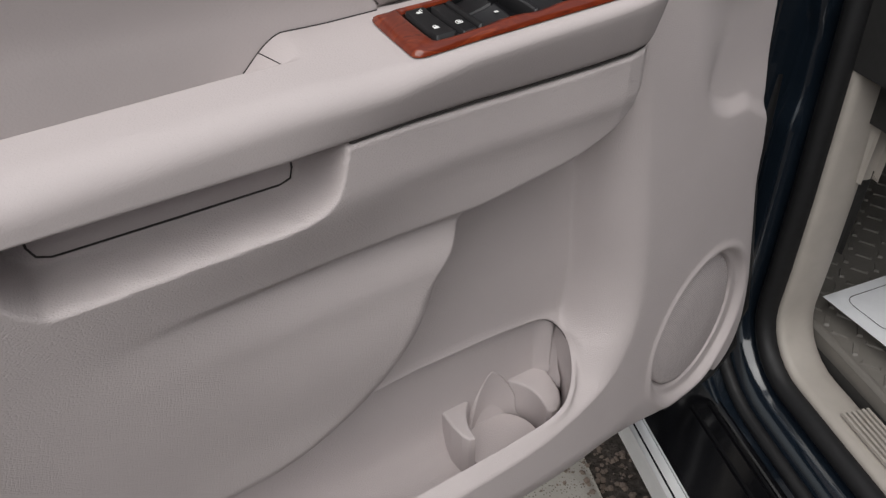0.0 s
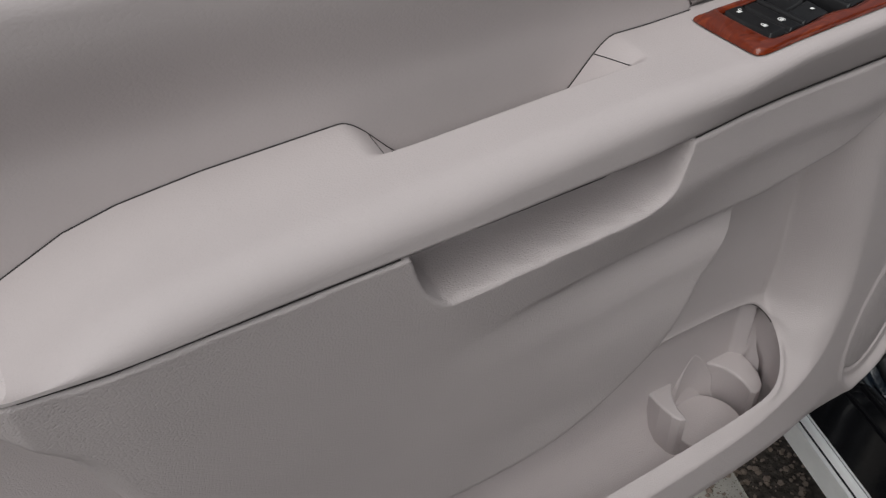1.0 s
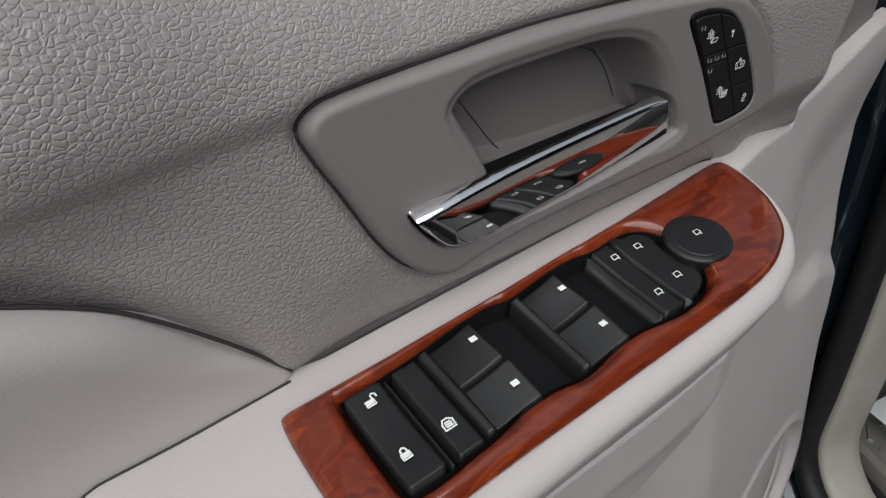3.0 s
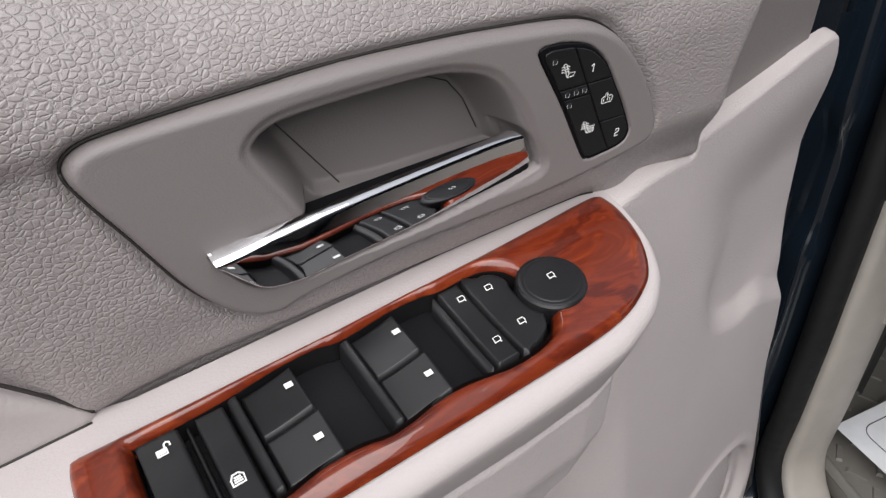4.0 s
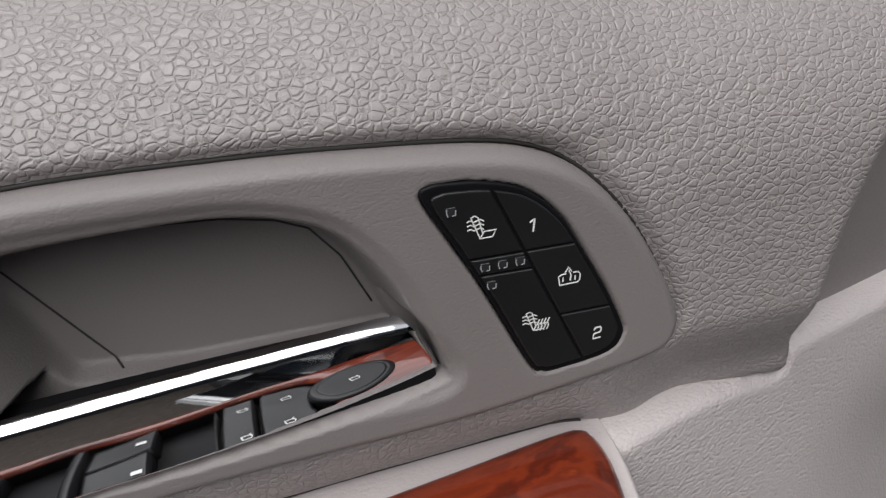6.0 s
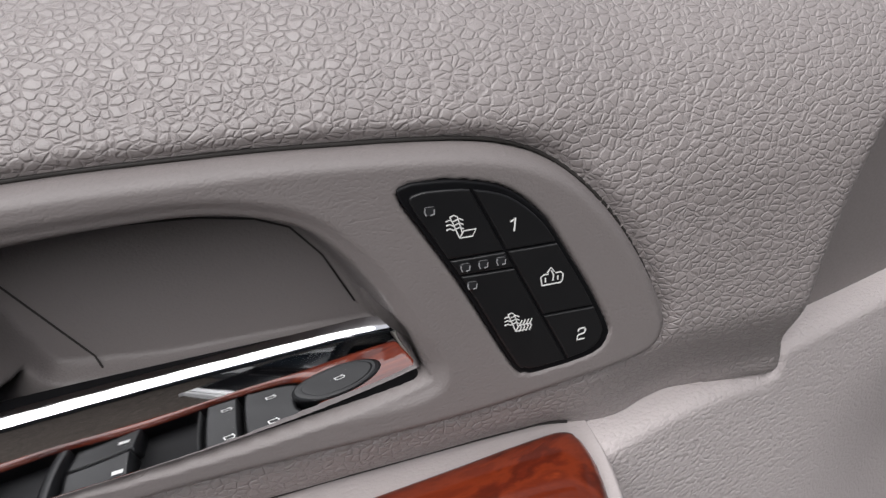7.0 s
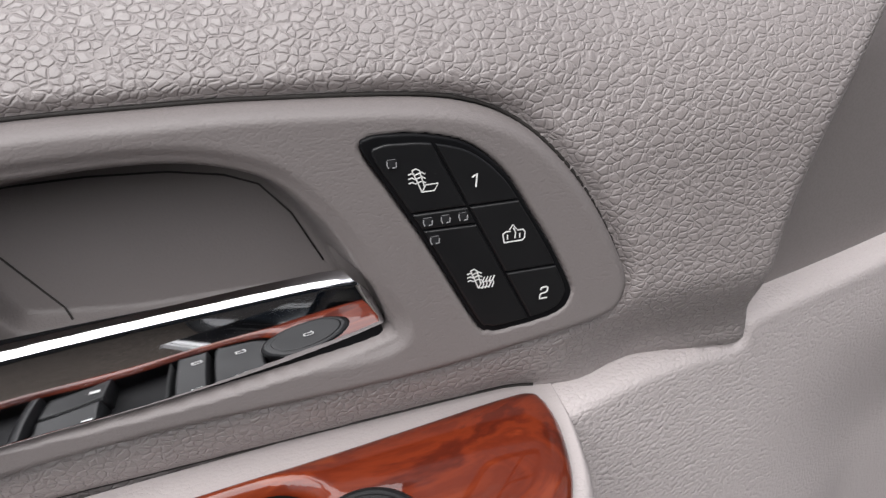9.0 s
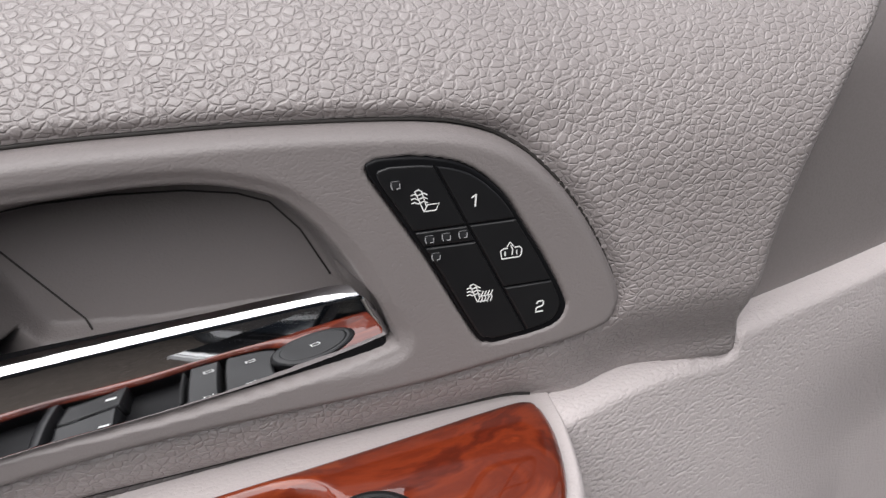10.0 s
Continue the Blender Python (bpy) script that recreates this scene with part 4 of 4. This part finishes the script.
numeral("1", [[(-0.42, 0.50), (-0.05, 0.72), (0.30, 1.0), (0.05, -1.0)]], 0.0392, 1.2803, 0.0017)
numeral("2", [[(-0.50, 0.62), (-0.38, 0.92), (-0.1, 1.0), (0.5, 1.0), (0.68, 0.82), (0.62, 0.25), (0.40, 0.02), (-0.38, -0.10), (-0.62, -0.32), (-0.72, -1.0), (0.52, -1.0)]], 0.0575, 1.2447, 0.0017)

# ---------------------------------------------------------------- wood trim and window switches

def wood_height(u, v, sd):
    c = -dist(u, v, SWITCH)
    h = 0.0034 - 0.0052 * (1 - roundover(sd / 0.0100)) + 0.0004 * smooth(sd / 0.02)
    lip = np.exp(-((c - 0.004) / 0.0035) ** 2) * smooth((0.08 + u) / -0.01 + 8)
    return h - 0.0022 * (1 - smooth(c / 0.0032)) + 0.0009 * lip


trim = field("wood_trim", WOOD, 0.0011, wood_height, on_plate, wood, door, "glossy red-brown burl wood switch trim", [SWITCH])
base = slab("window_switch", SWITCH + (SWITCH.mean(0) - SWITCH) * -0.004, -0.016, -0.0100, on_plate, black_satin, door, "black window, lock and mirror switch unit on the armrest", 0.0006)


well = np.concatenate([on_plate(SWITCH[:, 0], SWITCH[:, 1], np.full(len(SWITCH), h)) for h in (0.0006, -0.014)])
count = len(SWITCH)
raw("well", well, [(i, (i + 1) % count, count + (i + 1) % count, count + i) for i in range(count)], black_plastic, base, "dark wall of the switch opening")


def rocker(poly, crown, label=""):
    """A switch cap whose top follows crown(u, v)."""
    step = 0.0009
    lo = poly.min(0)
    hi = poly.max(0)

    def height(u, v, sd):
        return np.where(sd < 1e-9, -0.011, crown((u - lo[0]) / (hi[0] - lo[0]), (v - lo[1]) / (hi[1] - lo[1])) - 0.0012 * (1 - roundover(sd / 0.0012)))

    return field("button", poly, step, height, on_plate, black_plastic, base, label)


rocker(box2(-0.1772, -0.1606, -0.0262, 0.0192, 0.0018), lambda s, t: 0.0022 + 0.0012 * (2 * t - 1) ** 2 + 0 * s, "long black door lock rocker")
rocker(box2(-0.1592, -0.1566, -0.0262, 0.0200, 0.0006), lambda s, t: -0.001 + 0 * s)
rocker(box2(-0.1552, -0.1432, -0.0255, 0.0206, 0.0012), lambda s, t: 0.0010 + 0 * s, "black rear lockout button")
for u0 in (-0.1425, -0.0945):
    w = 0.0280 if u0 < -0.1 else 0.0268
    rocker(box2(u0 + 0.0002, u0 + 0.0052, -0.0245, 0.0215, 0.0012), lambda s, t: 0.0022 - 0.0022 * (1 - s) ** 2 + 0.0 * t, "raised black ridge beside the window switches")
    rocker(box2(u0 + 0.0056, u0 + w, -0.0012, 0.0220, 0.0008), lambda s, t: -0.0012 + 0.0048 * s**1.5 - 0.0016 * t, "black window switch")
    rocker(box2(u0 + 0.0056, u0 + w + 0.0008, -0.0236, -0.0020, 0.0008), lambda s, t: -0.0012 + 0.0048 * s**1.5 - 0.0016 * (1 - t), "black window switch")
rocker(box2(-0.0492, -0.0474, -0.0244, 0.0215, 0.0005), lambda s, t: 0.0012 + 0 * s)
rocker(box2(-0.0464, -0.0345, -0.0244, 0.0216, 0.0008), lambda s, t: 0.0008 + 0.0006 * (2 * t - 1) ** 2, "black mirror selector")
rocker(loop([(-0.0334, 0.0206), (-0.0334, -0.0240), (-0.0300, -0.0243), (-0.0230, -0.0228), (-0.0170, -0.0190), (-0.0136, -0.0130), (-0.0160, -0.0050), (-0.0165, 0.0060), (-0.0150, 0.0120), (-0.0190, 0.0185), (-0.0260, 0.0206)], 3), lambda s, t: 0.0008 + 0 * s, "black mirror folding button")
knob = slab("knob", circle2(-0.0020, -0.0030, 0.0158, 56), -0.006, 0.0052, on_plate, black_plastic, base, "round black mirror control knob", 0.0022)
slab("knob_face", circle2(-0.0020, -0.0030, 0.0128, 48), 0.0040, 0.0056, on_plate, black_plastic, base, "dished face of the mirror knob", 0.0010)


def plate_sign(lines, cu, cv, size, lift, width=0.00045):
    strokes("symbol", [[(cu + size * a, cv + size * b) for a, b in line] for line in lines], width, on_plate, base, lift)


def bar_sign(cu, cv, lift):
    strokes("symbol", [[(cu - 0.0009, cv), (cu, cv), (cu + 0.0009, cv)]], 0.0025, on_plate, base, lift, None, "white window mark")


for cu, cv in ((-0.1190, 0.0136), (-0.1195, -0.0128), (-0.0712, 0.0128), (-0.0714, -0.0119)):
    bar_sign(cu, cv, 0.0020)
padlock = [[(-0.7, -0.7), (0.7, -0.7), (0.7, 0.2), (-0.7, 0.2), (-0.7, -0.7)], [(-0.5, -0.35), (0.5, -0.35)], [(-0.5, -0.05), (0.5, -0.05)]]
plate_sign(padlock + [[(0.5, 0.2), (0.55, 0.9), (0.9, 1.15), (1.3, 0.9), (1.3, 0.4)]], -0.1686, 0.0122, 0.0026, 0.0032, 0.0007)
plate_sign(padlock + [[(-0.45, 0.2), (-0.4, 0.85), (0.0, 1.1), (0.4, 0.85), (0.45, 0.2)]], -0.1702, -0.0136, 0.0026, 0.0032, 0.0007)
plate_sign([[(-0.9, -0.7), (0.8, -0.7), (0.9, 0.5), (0.3, 0.95), (-0.5, 0.9), (-0.9, 0.2), (-0.9, -0.7)], [(-0.5, -0.3), (0.5, -0.3)], [(-0.5, 0.05), (0.5, 0.05)], [(-0.4, 0.4), (0.4, 0.4)]], -0.1502, -0.0119, 0.0027, 0.0014, 0.0007)
glass = [[(-0.8, -0.6), (0.5, -0.6), (0.8, -0.1), (0.7, 0.6), (-0.6, 0.6), (-0.8, -0.6)], [(0.5, -0.6), (0.5, -1.0)]]
for cu, cv, h in ((-0.0385, 0.0130, 0.0012), (-0.0390, -0.0130, 0.0012), (-0.0245, -0.0108, 0.0011), (-0.0248, 0.0120, 0.0011), (-0.0010, -0.0010, 0.0060)):
    plate_sign(glass, cu, cv, 0.0021, h, 0.00048)

# ---------------------------------------------------------------- the door's shell and edge


def shell():
    """Painted sheet metal behind the trim, out to the door's outer skin."""
    outline = np.array([(-0.96, 1.335), (-0.96, 0.56), (-0.90, 0.50), (0.30, 0.50), (0.40, 0.54), (0.432, 0.62), (0.428, 0.70), (0.405, 0.80), (0.388, 0.92), (0.400, 0.96), (0.392, 1.03), (0.384, 1.2), (0.378, 1.335)])
    return slab("door_shell", outline, -0.23, -0.105, lambda u, v, h: np.stack([u, -h, v], 1), blue_paint, door, "dark blue painted door shell", 0.006)


shell()
edge = [(0.356, 0.090, 0.960), (0.384, 0.089, 0.935), (0.385, 0.084, 0.88), (0.398, 0.076, 0.80), (0.418, 0.068, 0.70), (0.428, 0.060, 0.62), (0.410, 0.050, 0.555), (0.36, 0.043, 0.525), (0.25, 0.035, 0.520)]
tube("door_seal", edge, 0.008, black_rubber, door, "black rubber seal round the door's edge", 10)

# ---------------------------------------------------------------- the car's body at the hinge
REAR, IN = np.array((-0.33, -0.944)), np.array((0.944, -0.33))
CAR_AT = np.array((0.575, 0.0))


def in_car(a, b, z):
    """From the car's own axes (towards its rear, inwards, up) to the world."""
    a, b, z = np.broadcast_arrays(np.asarray(a, float), np.asarray(b, float), np.asarray(z, float))
    xy = CAR_AT + a[..., None] * REAR + b[..., None] * IN
    return np.concatenate([xy, z[..., None]], -1)


car = tagged(new("car"), "dark blue car body with a black weatherstrip round its door opening", "car")


def opening(n=0.0):
    """The door opening's line down the pillar and along the sill, n outside the trim's edge."""
    pts = [(-0.135, 1.75), (-0.100, 1.25), (-0.083, 0.97), (-0.072, 0.75), (-0.068, 0.62)]
    c, r = (0.022, 0.535), 0.090
    pts += [(c[0] - r * math.cos(radians(t)), c[1] - r * math.sin(radians(t))) for t in range(0, 91, 10)]
    pts += [(0.15, 0.443), (0.40, 0.442), (0.9, 0.442), (1.6, 0.442)]
    p = np.array(pts)
    run = np.r_[0, np.cumsum(np.hypot(*np.diff(p, axis=0).T))]
    fine = np.linspace(0, run[-1], 150)
    p = np.stack([np.interp(fine, run, p[:, k]) for k in (0, 1)], 1)
    d = np.gradient(p, axis=0)
    d /= np.linalg.norm(d, axis=1)[:, None]
    return p + np.stack([d[:, 1], -d[:, 0]], 1) * n


def sweep(name, section, material, label, soft=True, fold=0.0):
    """A section of (outside the opening's line, inwards) swept round the door opening. fold: the depth of the pressed steps in it."""
    rows = []
    for n, b in section:
        a, z = opening(n).T
        press = smooth((z - 0.865) / 0.03) - smooth((z - 1.005) / 0.03)
        rows.append(in_car(a - 0.6 * fold * press * (n > 0.04), b + fold * press * (n > 0.04), z))
    m = len(rows[0])
    verts = np.concatenate(rows)
    faces = [(r * m + i, r * m + i + 1, (r + 1) * m + i + 1, (r + 1) * m + i) for r in range(len(rows) - 1) for i in range(m - 1)]
    return raw(name, verts, faces, material, car, label, soft)


sweep("opening_trim", [(0.03, 0.050), (0.010, 0.047), (0.003, 0.040), (0.0, 0.02), (0.0, -0.012), (0.002, -0.022), (0.010, -0.026), (0.02, -0.02)], beige_plastic, "beige plastic trim along pillar and sill")
bulb = [(0.026 + 0.017 * math.cos(radians(t)), -0.034 + 0.020 * math.sin(radians(t))) for t in range(0, 361, 30)]
sweep("weatherstrip", bulb, black_rubber, "black bulb weatherstrip round the door opening")
sweep("pillar", [(0.030, 0.02), (0.048, -0.030), (0.052, -0.060), (0.060, -0.072), (0.088, -0.076), (0.100, -0.084), (0.104, -0.110), (0.112, -0.120), (0.150, -0.124), (0.165, -0.135), (0.30, -0.14)], blue_paint, "dark blue painted pillar and sill with folded steps", fold=0.012)
cord = [(0.090 + 0.012 * math.cos(radians(t)), -0.088 + 0.012 * math.sin(radians(t))) for t in range(0, 361, 40)]
sweep("outer_seal", cord, black_rubber, "thin black outer seal")


def block(name, a0, a1, b0, b1, z0, z1, material, parent, label="", bevel=0.01):
    bm = bmesh.new()
    bmesh.ops.create_cube(bm, size=1.0)
    for v in bm.verts:
        a, b, z = a0 + (v.co.x + 0.5) * (a1 - a0), b0 + (v.co.y + 0.5) * (b1 - b0), z0 + (v.co.z + 0.5) * (z1 - z0)
        v.co = Vector(in_car(a, b, z))
    bmesh.ops.bevel(bm, geom=bm.edges[:], offset=bevel, segments=3, profile=0.5, affect="EDGES")
    return part(name, bm, material, parent, label)


block("floor", -0.9, 2.85, 0.05, 1.6, 0.38, 0.445, dash_plastic, car, "dark floor of the footwell")
block("firewall", -1.2, -0.66, 0.02, 1.6, 0.40, 1.15, dash_plastic, car, "dark end of the footwell")
block("dashboard", -0.60, -0.02, 0.035, 1.6, 0.95, 1.25, dash_plastic, car, "dark grey dashboard", 0.03)
block("dash_end", -0.122, 0.02, -0.026, 0.10, 0.972, 1.26, dash_plastic, car, "dark grey end cap of the dashboard", 0.012)
block("knee_panel", -0.135, 0.0, 0.020, 0.9, 0.888, 0.970, dash_plastic, car, "dark grey panel under the dashboard", 0.008)
block("roof", 0.40, 2.9, -0.02, 1.7, 1.86, 1.92, blue_paint, car, "dark blue roof", 0.02)
block("rear_pillar", 0.98, 1.16, -0.10, 0.0, 1.10, 1.88, blue_paint, car, "dark blue door pillar", 0.02)
block("wing", -1.4, -0.16, -0.14, 0.03, 0.45, 1.12, blue_paint, car, "dark blue front wing", 0.03)


block("seat_side", 0.42, 1.3, 0.12, 0.75, 0.46, 0.80, beige_plastic, car, "plain beige seat base", 0.04)
block("rear_body", 0.98, 2.9, -0.14, 0.02, 0.45, 1.15, blue_paint, car, "dark blue body side behind the door opening", 0.03)


block("lever_recess", -0.150, -0.086, 0.040, 0.062, 0.640, 0.785, dash_plastic, car, "dark recess of the release lever", 0.008)
tube("release_lever", [in_car(-0.094, 0.050, 0.655), in_car(-0.095, 0.046, 0.70), in_car(-0.088, 0.040, 0.74), in_car(-0.080, 0.034, 0.772), in_car(-0.090, 0.036, 0.785), in_car(-0.102, 0.04, 0.765), in_car(-0.104, 0.045, 0.73)], 0.005, lens_edge, car, "grey hooked release lever in the footwell")

block("kick_panel", -0.30, -0.080, 0.036, 0.066, 0.790, 0.930, beige_plastic, car, "beige kick panel under the dashboard", 0.012)
# grooves pressed into the sill plate
for k in range(6):
    a0 = 0.10
    bm = bmesh.new()
    b = -0.004 + 0.009 * k
    ring = [in_car(a0, b, 0.4535), in_car(1.3, b, 0.4535), in_car(1.3, b + 0.0045, 0.4535), in_car(a0, b + 0.0045, 0.4535)]
    top = [bm.verts.new(Vector(p)) for p in ring]
    low = [bm.verts.new(Vector(p) - Vector((0, 0, 0.006))) for p in ring]
    for i in range(4):
        bm.faces.new((low[i], low[(i + 1) % 4], top[(i + 1) % 4], top[i]))
    bm.faces.new(top)
    part("sill_rib", bm, beige_plastic, car)

block("hood", -1.75, -0.55, 0.02, 1.60, 1.02, 1.13, blue_paint, car, "dark blue bonnet", 0.05)
block("front_end", -1.80, -1.40, -0.12, 1.72, 0.45, 1.08, blue_paint, car, "dark blue front end", 0.06)
block("far_side", -1.4, 2.9, 1.62, 1.74, 0.42, 1.12, blue_paint, car, "dark blue far side of the body", 0.03)
block("tail", 2.82, 2.95, -0.12, 1.72, 0.45, 1.86, blue_paint, car, "dark blue tail of the body", 0.05)


def wheel(a):
    """A tyre with its rim in the wheel arch."""
    verts, faces, n, m = [], [], 36, 10
    for i in range(n):
        t = 2 * math.pi * i / n
        for k in range(m):
            p = 2 * math.pi * k / m
            r = 0.31 + 0.075 * math.cos(p)
            verts.append(in_car(a + r * math.cos(t), 0.02 + 0.11 * math.sin(p), 0.358 + r * math.sin(t)))
    for i in range(n):
        for k in range(m):
            faces.append((i * m + k, i * m + (k + 1) % m, (i + 1) % n * m + (k + 1) % m, (i + 1) % n * m + k))
    tyre = raw("wheel", verts, faces, black_rubber, car, "black rubber tyre with a bright rim")
    slab("rim", circle2(a, 0.358, 0.245, 40), 0.0, 0.075, lambda u, v, h: in_car(u, 0.02 - h, v), bright_metal, tyre, "bright wheel rim", 0.02)


wheel(-0.95)
wheel(2.0)
# running board
board = tagged(new("running_board"), "black running board with a bright metal edge strip", "running board")
block("step", -0.30, 1.6, -0.272, -0.115, 0.315, 0.345, black_gloss, board, "glossy black moulded step", 0.008)
for b in (-0.170, -0.135):
    block("rib", -0.05, 1.5, b, b + 0.006, 0.3445, 0.3485, black_satin, board, "", 0.001)
block("edge_strip", -0.23, 1.6, -0.304, -0.270, 0.312, 0.348, bright_metal, board, "bright metal edge strip", 0.008)
block("strip_groove", -0.23, 1.6, -0.291, -0.288, 0.3475, 0.3488, black_satin, board, "dark groove in the edge strip", 0.0006)
block("under_rail", -0.30, 1.6, -0.20, -0.10, 0.24, 0.314, black_satin, board, "black underside bracket rail", 0.01)

# rubber mat and paper on the footwell floor
mat = tagged(new("floor_mat"), "grey rubber floor mat with a raised tread pattern", "floor mat")
block("sheet", -0.60, 0.5, 0.064, 0.75, 0.446, 0.456, mat_rubber, mat, "", 0.003)
block("rim", -0.30, 0.5, 0.056, 0.074, 0.446, 0.470, mat_rubber, mat, "raised rim of the mat", 0.005)
bm = bmesh.new()
for i in range(26):
    for j in range(16):
        a, b = -0.58 + 0.040 * i, 0.11 + 0.040 * j
        turn = radians(40 if (i + j) % 2 else -40)
        ends = []
        for s, w in ((-1, -1), (1, -1), (1, 1), (-1, 1)):
            du, dv = s * 0.017, w * 0.005
            ends.append(in_car(a + du * math.cos(turn) - dv * math.sin(turn), b + du * math.sin(turn) + dv * math.cos(turn), 0.4555))
        low = [bm.verts.new(Vector(p)) for p in ends]
        mid = sum((Vector(p) for p in ends), Vector()) / 4
        top = [bm.verts.new(mid + (Vector(p) - mid) * 0.75 + Vector((0, 0, 0.004))) for p in ends]
        for k in range(4):
            bm.faces.new((low[k], low[(k + 1) % 4], top[(k + 1) % 4], top[k]))
        bm.faces.new(top)
tagged(part("tread", bm, mat_rubber, mat, "raised tread bars"), kind="stuff")

sheet = tagged(new("paper_sheet"), "white printed paper sheet lying on the floor mat", "paper")
corner = np.array((0.712, 0.081))
e1, e2 = np.array((0.9866, -0.163)), np.array((-0.185, -0.983))


def on_sheet(u, v, h):
    xy = corner + np.outer(u, e1) + np.outer(v, e2)
    return np.concatenate([xy, (0.4985 + h + 0.004 * np.sin(9 * u) * np.cos(7 * v))[:, None]], 1)


slab("page", box2(0, 0.279, 0, 0.216, 0.0005, 1), -0.0004, 0.0, on_sheet, paper_white, sheet, "", 0.0001, 1)
frame_line = box2(0.03, 0.25, 0.022, 0.12, 0.02, 6)
strokes("printed_frame", [np.concatenate([frame_line, frame_line[:1]])], 0.0016, on_sheet, sheet, 0.0002, ink, "thin dark printed frame")

# ---------------------------------------------------------------- ground
ground_root = tagged(new("ground"), "dark soil and leaf litter beside concrete paving", "ground", kind="structure")
bm = bmesh.new()
for a, b in ((-1500, -1500), (1500, -1500), (1500, 1500), (-1500, 1500)):
    bm.verts.new((a, b, -0.03))
bm.faces.new(bm.verts[:])
part("soil", bm, soil, ground_root)
paving = tagged(new("pavement"), "pale speckled concrete paving slabs", "pavement", kind="structure")
for i in range(-2, 3):
    for j in range(2):
        b0, b1 = ((-0.435, -0.266), (-0.857, -0.441))[j]
        block("slab", -3.0 + i * 1.2, -1.806 + i * 1.2, b0, b1, -0.06, 0.0 - 0.002 * ((i * 7 + j * 3) % 3), concrete, paving, "", 0.004)
bm = bmesh.new()
rng = random.Random(4)
for _ in range(1500):
    a, b, s = rng.uniform(-0.6, 0.7), rng.uniform(-0.31, 0.1) - (0.12 * rng.random() ** 3), rng.uniform(0.002, 0.009)
    at = Vector(in_car(a, b, -0.03 + 0.5 * s if b > -0.262 else 0.002))
    bmesh.ops.create_cone(bm, cap_ends=True, segments=5, radius1=s, radius2=s * rng.uniform(0.2, 0.8), depth=s * rng.uniform(0.3, 1.0),
                          matrix=Matrix.Translation(at) @ Euler((rng.uniform(-0.6, 0.6), rng.uniform(-0.6, 0.6), rng.uniform(0, 6))).to_matrix().to_4x4())
tagged(part("leaf_litter", bm, crumb, None, "scattered brown leaf bits and gravel on the soil"), category="litter", kind="stuff")


# ---------------------------------------------------------------- added wall, never in view: darkens chrome reflections and blocks low sky light
wall_paint = plain("dark_added_wall", (0.030, 0.029, 0.030), 0.75, scale=60.0, depth=0.002, strength=0.4)


def added_wall(name, x0, x1, y0, y1, height):
    bm = bmesh.new()
    bmesh.ops.create_cube(bm, size=1.0, matrix=Matrix.Translation(((x0 + x1) / 2, (y0 + y1) / 2, height / 2 - 0.05)) @ Matrix.Diagonal((x1 - x0, y1 - y0, height + 0.1, 1)))
    bmesh.ops.bevel(bm, geom=bm.edges[:], offset=0.01, segments=2, affect="EDGES")
    tagged(part(name, bm, wall_paint, None, "plain dark wall added out of view to darken reflections and low light"), category="wall", kind="structure")


added_wall("added_wall_rear", -3.2, 3.5, -3.35, -3.15, 2.4)
